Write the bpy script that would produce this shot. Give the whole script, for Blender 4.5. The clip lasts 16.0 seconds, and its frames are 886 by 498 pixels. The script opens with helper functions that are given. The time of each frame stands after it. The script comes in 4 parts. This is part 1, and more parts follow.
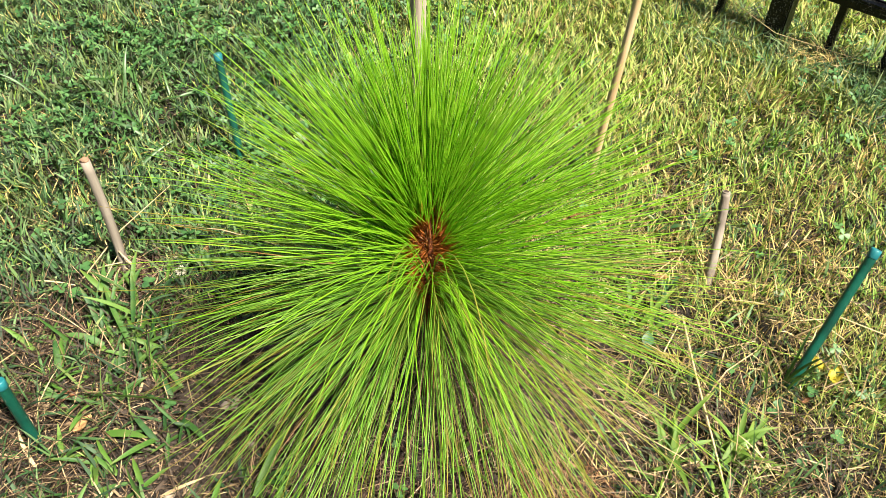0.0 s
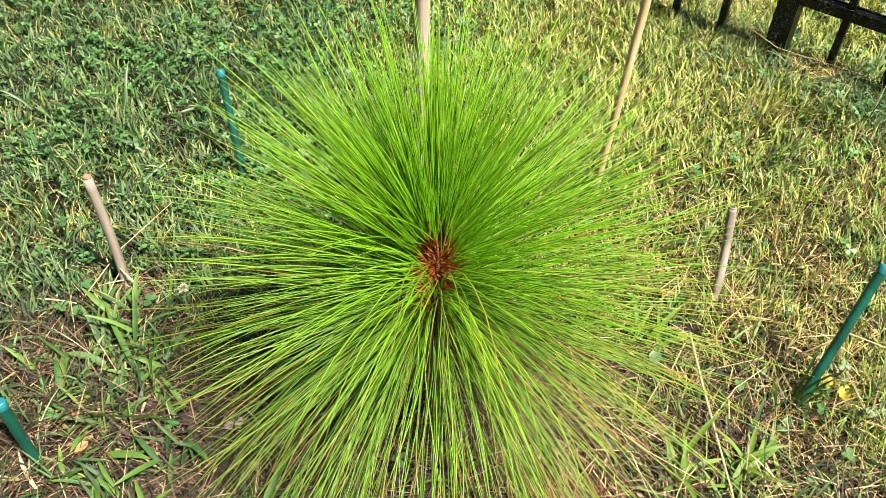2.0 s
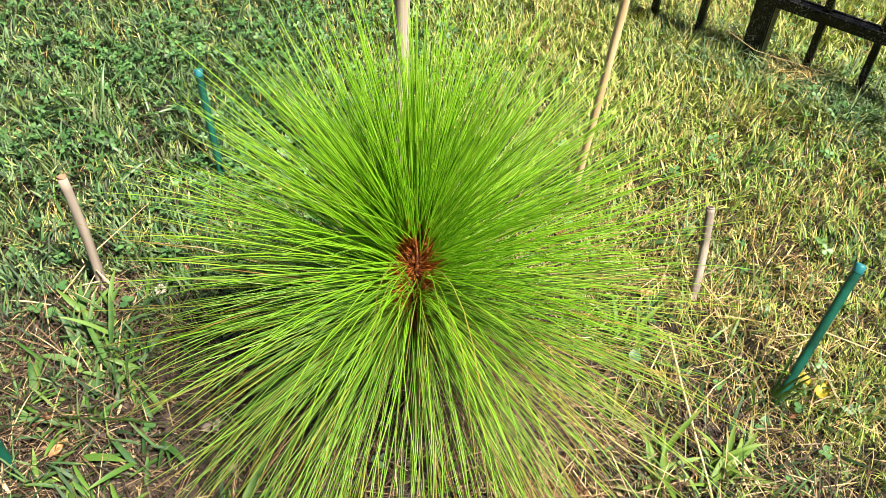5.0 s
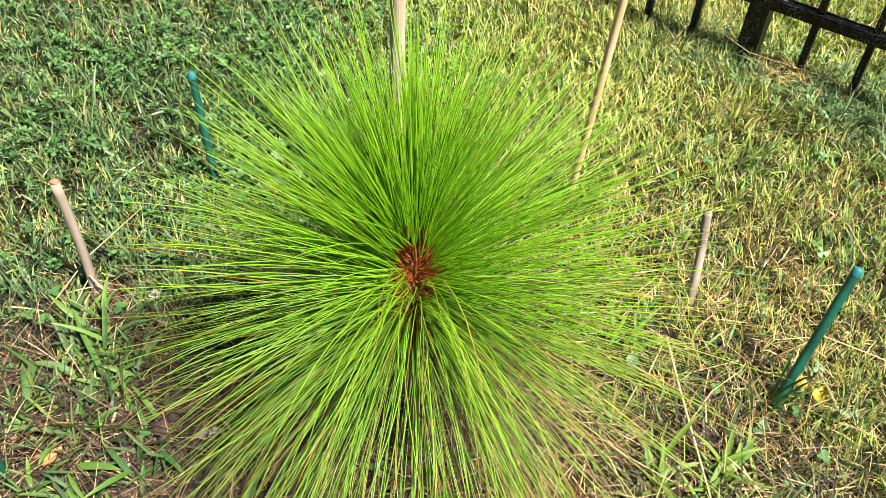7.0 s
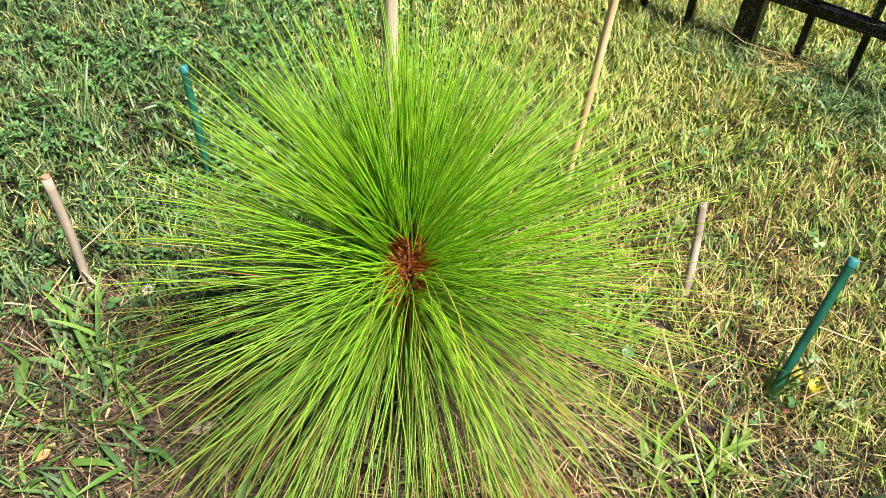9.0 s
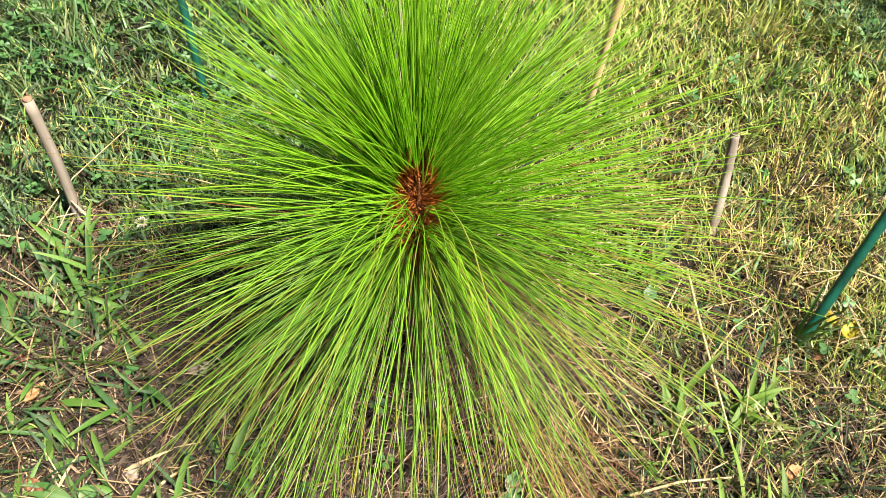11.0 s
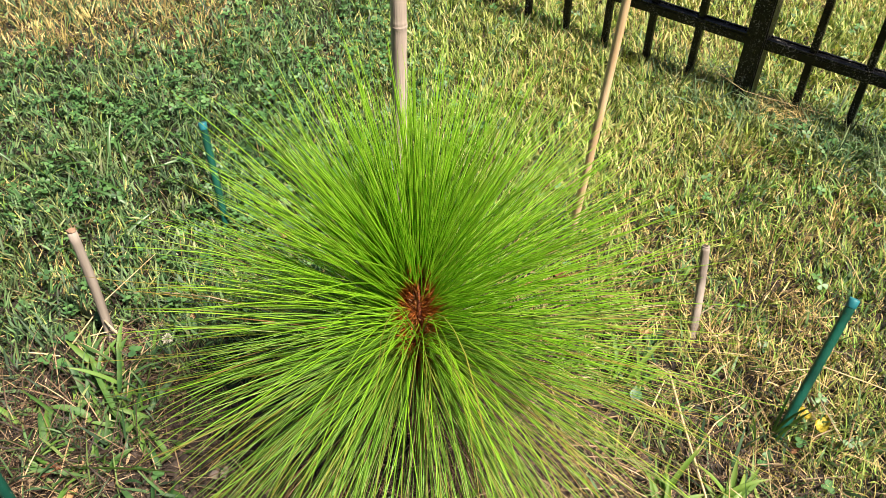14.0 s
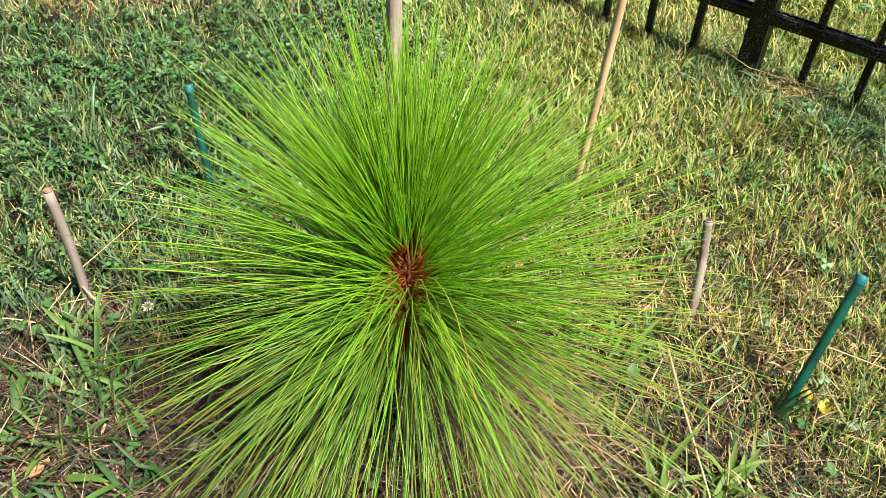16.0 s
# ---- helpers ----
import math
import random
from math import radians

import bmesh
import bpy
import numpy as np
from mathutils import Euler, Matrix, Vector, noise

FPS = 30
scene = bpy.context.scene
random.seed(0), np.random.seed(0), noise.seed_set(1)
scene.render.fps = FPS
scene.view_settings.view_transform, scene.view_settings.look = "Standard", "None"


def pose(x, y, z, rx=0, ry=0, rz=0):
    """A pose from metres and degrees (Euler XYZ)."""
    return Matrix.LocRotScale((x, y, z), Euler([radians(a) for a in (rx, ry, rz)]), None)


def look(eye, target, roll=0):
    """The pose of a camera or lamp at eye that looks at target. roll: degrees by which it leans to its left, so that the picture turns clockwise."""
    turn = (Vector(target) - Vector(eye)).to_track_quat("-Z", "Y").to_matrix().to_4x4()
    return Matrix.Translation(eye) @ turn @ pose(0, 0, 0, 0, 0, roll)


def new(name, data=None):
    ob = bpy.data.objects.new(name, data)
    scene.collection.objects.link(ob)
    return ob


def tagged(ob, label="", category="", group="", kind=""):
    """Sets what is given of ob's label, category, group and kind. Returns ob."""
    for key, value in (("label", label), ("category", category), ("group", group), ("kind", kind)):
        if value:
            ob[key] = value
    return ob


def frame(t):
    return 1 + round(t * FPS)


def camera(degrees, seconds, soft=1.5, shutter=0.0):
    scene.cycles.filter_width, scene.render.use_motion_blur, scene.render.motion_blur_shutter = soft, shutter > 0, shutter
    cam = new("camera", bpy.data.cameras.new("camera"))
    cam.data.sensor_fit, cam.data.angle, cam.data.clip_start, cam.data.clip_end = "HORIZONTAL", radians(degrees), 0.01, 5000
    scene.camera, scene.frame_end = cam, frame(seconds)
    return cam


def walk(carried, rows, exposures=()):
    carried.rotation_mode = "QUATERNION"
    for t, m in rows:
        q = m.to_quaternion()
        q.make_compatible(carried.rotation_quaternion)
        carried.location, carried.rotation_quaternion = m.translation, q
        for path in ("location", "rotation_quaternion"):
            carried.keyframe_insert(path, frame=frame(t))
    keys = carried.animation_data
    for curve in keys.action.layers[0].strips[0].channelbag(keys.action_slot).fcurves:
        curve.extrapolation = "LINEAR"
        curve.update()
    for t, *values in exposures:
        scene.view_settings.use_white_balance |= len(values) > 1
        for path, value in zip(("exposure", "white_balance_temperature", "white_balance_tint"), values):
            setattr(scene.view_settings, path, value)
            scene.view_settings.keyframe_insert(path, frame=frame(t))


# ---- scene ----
import collections

cam = camera(57.0, 16.0, soft=0.8)
PATH = [
    (0, (0.026, 0.008, 0.941), (-0.041, 1.417, -0.478), 1.6),
    (0.5, (0.026, 0.013, 0.944), (-0.047, 1.428, -0.467), 1.4),
    (1, (0.024, 0.015, 0.942), (-0.05, 1.441, -0.459), 1.3),
    (1.5, (0.019, 0.017, 0.942), (-0.051, 1.45, -0.452), 1.3),
    (2, (0.014, 0.017, 0.937), (-0.048, 1.449, -0.457), 1.6),
    (2.5, (0.013, 0.018, 0.938), (-0.043, 1.449, -0.458), 1.8),
    (3, (0.014, 0.015, 0.938), (-0.035, 1.451, -0.454), 2.0),
    (3.5, (0.016, 0.016, 0.937), (-0.024, 1.454, -0.453), 2.2),
    (4, (0.019, 0.016, 0.935), (-0.013, 1.455, -0.454), 2.4),
    (6.5, (0.008, 0.022, 0.931), (0.01, 1.463, -0.456), 3.2),
    (7, (0.006, 0.026, 0.933), (0.014, 1.465, -0.455), 3.3),
    (7.5, (0.006, 0.025, 0.935), (0.023, 1.463, -0.455), 3.3),
    (8, (0.005, 0.024, 0.933), (0.025, 1.457, -0.462), 3.3),
    (8.5, (0.007, 0.025, 0.93), (0.029, 1.455, -0.467), 3.4),
    (8.7, (0.009, 0.027, 0.93), (0.028, 1.456, -0.469), 3.3),
    (10.8, (0.023, 0.071, 0.91), (0.008, 1.456, -0.533), 2.4),
    (11, (0.007, 0.079, 0.876), (0.01, 1.391, -0.634), 3.4),
    (11.5, (0.012, 0.075, 0.834), (0.014, 1.283, -0.76), 4.4),
    (12, (0.013, 0.088, 0.839), (0.007, 1.302, -0.751), 4.4),
    (12.5, (0.022, 0.093, 0.863), (0.004, 1.365, -0.68), 3.7),
    (12.7, (0.015, 0.078, 0.885), (0.001, 1.433, -0.586), 4.1),
    (12.9, (0.023, 0.059, 0.912), (-0.002, 1.485, -0.491), 2.8),
    (13, (0.032, 0.039, 0.93), (-0.007, 1.491, -0.445), 2.2),
    (13.5, (0.028, 0.007, 0.952), (-0.009, 1.508, -0.369), 1.2),
    (14, (0.018, 0.001, 0.952), (-0.008, 1.509, -0.361), 1.3),
    (14.5, (0.011, -0.003, 0.949), (-0.003, 1.509, -0.361), 1.6),
    (15, (0.011, 0.002, 0.945), (0.005, 1.512, -0.368), 2.2),
    (15.5, (0.02, 0.005, 0.937), (0.013, 1.507, -0.383), 2.1),
    (16, (0.021, 0.018, 0.902), (0.01, 1.507, -0.433), 2.7),
]
walk(cam, [(t, look(eye, target, roll)) for t, eye, target, roll in PATH],
     exposures=[(t, 1.62 + e, k, g) for t, e, k, g in ((0, 0.06, 6350, 7), (3, 0.12, 6350, 11), (8, 0.14, 6350, 11), (11, 0.08, 6350, 10), (12.5, 0.05, 6350, 10), (13, 0.04, 6300, 13), (13.5, -0.11, 6390, 15), (14.05, -0.14, 6380, 16), (14.45, -0.2, 5900, 15), (15.2, -0.17, 5870, 15), (16, -0.15, 6030, 14))])

# ---- light ----
SUN_AZ, SUN_EL = -36.0, 59.0          # degrees: a hazy sun to the right, nearly along the fence
world = bpy.data.worlds.new("world")
scene.world = world
world.use_nodes = True
wn = world.node_tree
sky = wn.nodes.new("ShaderNodeTexSky")
sky.sky_type, sky.sun_disc = "NISHITA", False
sky.air_density, sky.dust_density = 1.0, 4.0
sky.sun_elevation, sky.sun_rotation = radians(SUN_EL), radians(90 - SUN_AZ)
wn.links.new(sky.outputs[0], wn.nodes["Background"].inputs[0])
wn.nodes["Background"].inputs[1].default_value = 0.022
sun = new("sun", bpy.data.lights.new("sun", "SUN"))
sun.data.energy, sun.data.angle, sun.data.color = 5.4, radians(4.0), (1.0, 0.90, 0.71)
sd = Vector((math.cos(radians(SUN_AZ)) * math.cos(radians(SUN_EL)), math.sin(radians(SUN_AZ)) * math.cos(radians(SUN_EL)), math.sin(radians(SUN_EL))))
sun.matrix_world = look(tuple(sd * 20), (0, 0, 0))

# ---- materials ----
rng = np.random.default_rng(7)


def material(name):
    m = bpy.data.materials.new(name)
    m.use_nodes = True
    nt = m.node_tree
    return m, nt, nt.nodes["Principled BSDF"]


def node(nt, kind, **values):
    n = nt.nodes.new(kind)
    for k, v in values.items():
        n.inputs[k.replace("_", " ")].default_value = v
    return n


def ramp(nt, source, stops):
    r = nt.nodes.new("ShaderNodeValToRGB")
    e = r.color_ramp.elements
    while len(e) < len(stops):
        e.new(0.5)
    for k, (p, c) in enumerate(stops):
        e[k].position, e[k].color = p, (*c, 1)
    nt.links.new(source, r.inputs[0])
    return r.outputs[0]


def mixed(nt, factor, a, b, mode="MIX"):
    x = nt.nodes.new("ShaderNodeMix")
    x.data_type, x.blend_type = "RGBA", mode
    for socket, v in ((x.inputs[0], factor), (x.inputs[6], a), (x.inputs[7], b)):
        if isinstance(v, (int, float)):
            socket.default_value = v
        elif isinstance(v, tuple):
            socket.default_value = (*v, 1)
        else:
            nt.links.new(v, socket)
    return x.outputs[2]


def noise_tex(nt, scale, detail=3.0, coords=None):
    n = node(nt, "ShaderNodeTexNoise", Scale=scale, Detail=detail)
    nt.links.new(coords or nt.nodes.new("ShaderNodeNewGeometry").outputs["Position"], n.inputs["Vector"])
    return n.outputs["Fac"]


def bump(nt, bsdf, height, strength, distance=0.002):
    b = node(nt, "ShaderNodeBump", Strength=strength, Distance=distance)
    nt.links.new(height, b.inputs["Height"])
    nt.links.new(b.outputs[0], bsdf.inputs["Normal"])


def leafy(name, stops, patch=None, translucent=0.35, rough=0.45, tip=None, per="island", foot=None):
    """A leaf: a colour by blade, patches by place, dry tips, and light that comes through."""
    m, nt, bsdf = material(name)
    geo = nt.nodes.new("ShaderNodeNewGeometry")
    source = geo.outputs["Random Per Island"] if per == "island" else nt.nodes.new("ShaderNodeObjectInfo").outputs["Random"]
    col = ramp(nt, source, stops)
    if patch:
        scale, lo, hi, colour, amount = patch
        f = ramp(nt, noise_tex(nt, scale, 2.0, geo.outputs["Position"]), [(lo, (0, 0, 0)), (hi, (amount,) * 3)])
        col = mixed(nt, f, col, colour)
    if tip:
        colour, start, end, amount = tip
        at = nt.nodes.new("ShaderNodeAttribute")
        at.attribute_name = "along"
        f = ramp(nt, at.outputs["Fac"], [(start, (0, 0, 0)), (end, (amount,) * 3)])
        col = mixed(nt, f, col, colour)
    if foot:
        colour, end = foot
        at = nt.nodes.new("ShaderNodeAttribute")
        at.attribute_name = "along"
        col = mixed(nt, ramp(nt, at.outputs["Fac"], [(end * 0.5, (1, 1, 1)), (end, (0, 0, 0))]), col, colour)
    nt.links.new(col, bsdf.inputs["Base Color"])
    bsdf.inputs["Roughness"].default_value = rough
    tr = nt.nodes.new("ShaderNodeBsdfTranslucent")
    nt.links.new(mixed(nt, 1.0, col, (1.0, 1.0, 0.45), "MULTIPLY"), tr.inputs[0])
    mx = nt.nodes.new("ShaderNodeMixShader")
    mx.inputs[0].default_value = translucent
    nt.links.new(bsdf.outputs[0], mx.inputs[1])
    nt.links.new(tr.outputs[0], mx.inputs[2])
    nt.links.new(mx.outputs[0], nt.nodes["Material Output"].inputs[0])
    return m


STRAW = (0.36, 0.28, 0.09)
M_GRASS = leafy("grass_green", [(0.0, (0.012, 0.042, 0.006)), (0.25, (0.060, 0.165, 0.018)), (0.6, (0.145, 0.29, 0.036)), (0.88, (0.25, 0.37, 0.068)), (1.0, (0.38, 0.41, 0.13))], patch=(7, 0.45, 0.65, (0.28, 0.28, 0.06), 0.35), translucent=0.25, rough=0.6, tip=((0.44, 0.36, 0.14), 0.6, 1.0, 0.45))
# lightened green: sunlight on the lawn by the fence is put into the colour
M_SUNLIT_GRASS = leafy("grass_sunlit", [(0.0, (0.04, 0.085, 0.014)), (0.35, (0.17, 0.28, 0.04)), (0.75, (0.33, 0.42, 0.09)), (1.0, (0.58, 0.52, 0.24))], translucent=0.28, rough=0.55, tip=((0.52, 0.43, 0.19), 0.55, 1.0, 0.55))
# blue-green grass, darkened so its colour carries the shade on the lawn's left
M_COOL_SHADED = leafy("grass_cool_shaded", [(0.0, (0.004, 0.014, 0.004)), (0.35, (0.024, 0.072, 0.023)), (0.7, (0.060, 0.143, 0.046)), (0.92, (0.115, 0.205, 0.075)), (1.0, (0.22, 0.26, 0.115))], patch=(11, 0.5, 0.66, (0.11, 0.12, 0.033), 0.45), translucent=0.18, rough=0.62, tip=(STRAW, 0.75, 1.0, 0.18))
M_DRY = leafy("grass_dry", [(0.0, (0.022, 0.013, 0.006)), (0.22, (0.15, 0.098, 0.033)), (0.55, (0.43, 0.315, 0.105)), (1.0, (0.66, 0.52, 0.25))], patch=(9, 0.45, 0.65, (0.26, 0.28, 0.06), 0.3), translucent=0.18, rough=0.65)
# dead clippings, most coloured near-black to deepen the shade low in the grass
M_THATCH_SHADED = leafy("thatch", [(0.0, (0.007, 0.004, 0.003)), (0.6, (0.020, 0.012, 0.007)), (0.88, (0.085, 0.052, 0.024)), (1.0, (0.40, 0.30, 0.16))], translucent=0.05, rough=0.7)
M_WEED = leafy("weed_grass", [(0.0, (0.010, 0.028, 0.012)), (0.5, (0.030, 0.078, 0.026)), (0.85, (0.07, 0.14, 0.034)), (1.0, (0.16, 0.21, 0.06))], translucent=0.2, rough=0.6)
M_CLOVER = leafy("clover_leaf", [(0.0, (0.020, 0.064, 0.020)), (0.5, (0.052, 0.145, 0.040)), (1.0, (0.115, 0.24, 0.075))], translucent=0.3, rough=0.5)
M_BROAD = leafy("broad_blade", [(0.0, (0.022, 0.078, 0.022)), (0.5, (0.045, 0.130, 0.022)), (1.0, (0.105, 0.215, 0.027))], patch=(60, 0.4, 0.7, (0.12, 0.18, 0.04), 0.4), translucent=0.32, rough=0.6, tip=((0.22, 0.22, 0.055), 0.75, 1.0, 0.5), per="object")
M_LIME = leafy("lime_blade", [(0.0, (0.055, 0.135, 0.018)), (1.0, (0.135, 0.24, 0.028))], patch=(60, 0.4, 0.7, (0.15, 0.19, 0.035), 0.4), translucent=0.35, rough=0.6, tip=((0.24, 0.22, 0.06), 0.75, 1.0, 0.6), per="object")
M_DARKBLADE = leafy("dark_blade", [(0.0, (0.025, 0.075, 0.02)), (1.0, (0.07, 0.16, 0.04))], translucent=0.3, rough=0.4, per="object")
# light is put into these greens: brighter for upper needles, darker for low front ones
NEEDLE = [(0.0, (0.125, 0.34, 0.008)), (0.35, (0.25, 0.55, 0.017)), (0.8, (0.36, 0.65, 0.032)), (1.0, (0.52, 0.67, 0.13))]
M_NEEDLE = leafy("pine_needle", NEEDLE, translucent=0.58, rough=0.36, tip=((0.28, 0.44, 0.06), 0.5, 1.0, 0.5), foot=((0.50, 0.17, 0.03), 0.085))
M_NEEDLE_SHADED = leafy("shaded_pine_needle", [(0.0, (0.04, 0.13, 0.010)), (0.4, (0.11, 0.28, 0.018)), (0.8, (0.19, 0.39, 0.036)), (1.0, (0.40, 0.52, 0.15))], translucent=0.40, rough=0.33, tip=((0.22, 0.29, 0.06), 0.5, 1.0, 0.5), foot=((0.44, 0.15, 0.03), 0.08))
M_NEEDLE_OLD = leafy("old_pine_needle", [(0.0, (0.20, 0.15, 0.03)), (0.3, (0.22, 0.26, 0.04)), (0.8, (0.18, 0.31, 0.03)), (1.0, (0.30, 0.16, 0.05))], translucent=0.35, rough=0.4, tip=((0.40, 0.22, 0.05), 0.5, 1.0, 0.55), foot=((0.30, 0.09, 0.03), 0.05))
M_FLAKE = leafy("leaf_flake", [(0.0, (0.010, 0.006, 0.004)), (0.5, (0.034, 0.019, 0.011)), (0.82, (0.12, 0.072, 0.038)), (1.0, (0.40, 0.29, 0.17))], translucent=0.1, rough=0.7)
M_LITTER = leafy("plant_litter", [(0.0, (0.015, 0.010, 0.007)), (0.45, (0.065, 0.040, 0.026)), (0.8, (0.19, 0.125, 0.08)), (1.0, (0.40, 0.30, 0.20))], translucent=0.05, rough=0.75)
M_STRAWBIT = leafy("straw_bit", [(0.0, (0.07, 0.04, 0.02)), (0.5, (0.19, 0.13, 0.06)), (0.85, (0.36, 0.27, 0.14)), (1.0, (0.52, 0.42, 0.24))], translucent=0.1, rough=0.6)
M_PINESTRAW = leafy("pine_straw", [(0.0, (0.025, 0.014, 0.010)), (0.5, (0.085, 0.048, 0.030)), (0.85, (0.21, 0.125, 0.075)), (1.0, (0.42, 0.30, 0.19))], translucent=0.05, rough=0.6)
M_DEADNEEDLE = leafy("dead_needle", [(0.0, (0.07, 0.028, 0.014)), (0.5, (0.20, 0.095, 0.045)), (0.85, (0.36, 0.22, 0.12)), (1.0, (0.50, 0.36, 0.22))], translucent=0.12, rough=0.6)
M_SHEATH = leafy("bud_scale", [(0.0, (0.20, 0.045, 0.012)), (0.5, (0.50, 0.145, 0.026)), (0.9, (0.68, 0.30, 0.07)), (1.0, (0.76, 0.55, 0.33))], translucent=0.4, rough=0.5)


def plain(name, stops, scale, rough, strength=0.3, stretch=(1, 1, 1), metallic=0.0, coat=0.0, distance=0.001):
    m, nt, bsdf = material(name)
    tc = nt.nodes.new("ShaderNodeTexCoord")
    mp = nt.nodes.new("ShaderNodeMapping")
    mp.inputs["Scale"].default_value = stretch
    nt.links.new(tc.outputs["Object"], mp.inputs[0])
    f = noise_tex(nt, scale, 5.0, mp.outputs[0])
    nt.links.new(ramp(nt, f, stops), bsdf.inputs["Base Color"])
    fine = noise_tex(nt, scale * 6, 4.0, mp.outputs[0])
    bump(nt, bsdf, fine, strength, distance)
    bsdf.inputs["Roughness"].default_value = rough
    bsdf.inputs["Metallic"].default_value = metallic
    bsdf.inputs["Coat Weight"].default_value = coat
    return m


M_BAMBOO_GREY = plain("weathered_bamboo", [(0.3, (0.12, 0.097, 0.08)), (0.5, (0.215, 0.182, 0.157)), (0.7, (0.30, 0.26, 0.228))], 60, 0.65, 0.6, (1, 1, 0.08))
M_BAMBOO_PALE = plain("pale_bamboo", [(0.3, (0.25, 0.20, 0.17)), (0.5, (0.36, 0.30, 0.26)), (0.7, (0.46, 0.40, 0.345))], 70, 0.6, 0.7, (1, 1, 0.05))
M_BAMBOO_TAN = plain("tan_bamboo", [(0.3, (0.38, 0.25, 0.13)), (0.5, (0.50, 0.355, 0.21)), (0.7, (0.60, 0.46, 0.30))], 50, 0.45, 0.4, (1, 1, 0.15))
M_BAMBOO_CUT = plain("cut_bamboo", [(0.3, (0.12, 0.07, 0.045)), (0.7, (0.27, 0.17, 0.11))], 150, 0.8, 0.6)
M_HOLE = plain("hollow", [(0.3, (0.03, 0.02, 0.015)), (0.7, (0.06, 0.04, 0.03))], 100, 0.9)
M_GREEN_STAKE = plain("green_coating", [(0.3, (0.002, 0.032, 0.023)), (0.55, (0.003, 0.056, 0.039)), (0.8, (0.006, 0.09, 0.063))], 40, 0.38, 0.5, (1, 1, 0.5))
M_GREEN_CAP = plain("green_cap", [(0.3, (0.006, 0.09, 0.11)), (0.7, (0.02, 0.16, 0.20))], 80, 0.4, 0.2)
M_PEEL = plain("peeled_bark", [(0.3, (0.26, 0.16, 0.09)), (0.7, (0.44, 0.33, 0.21))], 60, 0.7, 0.3, (1, 1, 0.2))
M_STEM = plain("stem_bark", [(0.3, (0.13, 0.035, 0.014)), (0.7, (0.34, 0.10, 0.035))], 120, 0.8, 1.0, distance=0.003)
M_STONE = plain("stone", [(0.3, (0.20, 0.155, 0.135)), (0.7, (0.37, 0.31, 0.27))], 60, 0.85, 0.6)
M_CLOD = plain("soil_clod", [(0.3, (0.018, 0.012, 0.010)), (0.7, (0.075, 0.053, 0.043))], 90, 0.95, 1.0, distance=0.003)
M_LEAF_TAN = plain("dry_leaf_tan", [(0.3, (0.45, 0.24, 0.10)), (0.7, (0.62, 0.42, 0.22))], 70, 0.7, 0.5)
M_LEAF_BROWN = plain("dry_leaf_brown", [(0.3, (0.22, 0.09, 0.045)), (0.7, (0.42, 0.20, 0.10))], 70, 0.7, 0.5)
M_LEAF_YELLOW = plain("leaf_yellow", [(0.3, (0.38, 0.32, 0.03)), (0.7, (0.60, 0.50, 0.05))], 70, 0.5, 0.4)
M_LEAF_PALE = plain("dry_leaf_pale", [(0.3, (0.45, 0.38, 0.28)), (0.7, (0.62, 0.55, 0.42))], 90, 0.7, 0.5)


def painted_metal():
    """Black powder coat with pale specks where it has chipped and dust has dried."""
    m, nt, bsdf = material("black_powder_coat")
    speck = ramp(nt, noise_tex(nt, 300, 3.0), [(0.56, (0, 0, 0)), (0.64, (1, 1, 1))])
    area = ramp(nt, noise_tex(nt, 24, 4.0), [(0.42, (0.0, 0.0, 0.0)), (0.68, (0.9, 0.9, 0.9))])
    film = ramp(nt, noise_tex(nt, 60, 5.0), [(0.5, (0, 0, 0)), (0.8, (0.025, 0.025, 0.025))])
    f = mixed(nt, 1.0, mixed(nt, 1.0, speck, area, "MULTIPLY"), film, "LIGHTEN")
    col = mixed(nt, f, (0.003, 0.003, 0.0035), (0.30, 0.29, 0.27))
    nt.links.new(col, bsdf.inputs["Base Color"])
    nt.links.new(ramp(nt, noise_tex(nt, 90, 4.0), [(0.3, (0.22,) * 3), (0.7, (0.5,) * 3)]), bsdf.inputs["Roughness"])
    bsdf.inputs["Specular IOR Level"].default_value = 0.22
    bump(nt, bsdf, noise_tex(nt, 260, 3.0), 0.35, 0.0008)
    return m


M_FENCE = painted_metal()


def ground_material():
    m, nt, bsdf = material("shaded_soil_and_thatch")
    geo = nt.nodes.new("ShaderNodeNewGeometry")
    pos = geo.outputs["Position"]
    # near-black ramps: the shade between grass blades is put into the ground colour
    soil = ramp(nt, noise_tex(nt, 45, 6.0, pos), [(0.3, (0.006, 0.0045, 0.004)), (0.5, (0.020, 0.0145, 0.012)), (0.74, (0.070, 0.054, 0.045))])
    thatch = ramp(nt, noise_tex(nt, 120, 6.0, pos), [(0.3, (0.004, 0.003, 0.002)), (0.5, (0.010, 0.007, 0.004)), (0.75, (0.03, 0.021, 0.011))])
    far = ramp(nt, noise_tex(nt, 6, 5.0, pos), [(0.3, (0.03, 0.055, 0.012)), (0.55, (0.06, 0.085, 0.02)), (0.8, (0.11, 0.10, 0.035))])
    bare = nt.nodes.new("ShaderNodeAttribute")
    bare.attribute_name = "bare"
    lawn = nt.nodes.new("ShaderNodeAttribute")
    lawn.attribute_name = "outer"
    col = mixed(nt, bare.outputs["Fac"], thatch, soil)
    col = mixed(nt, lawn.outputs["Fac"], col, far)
    nt.links.new(col, bsdf.inputs["Base Color"])
    bsdf.inputs["Roughness"].default_value = 0.95
    bump(nt, bsdf, noise_tex(nt, 160, 8.0, pos), 1.0, 0.010)
    return m


M_GROUND = ground_material()

# ---- mesh helpers ----


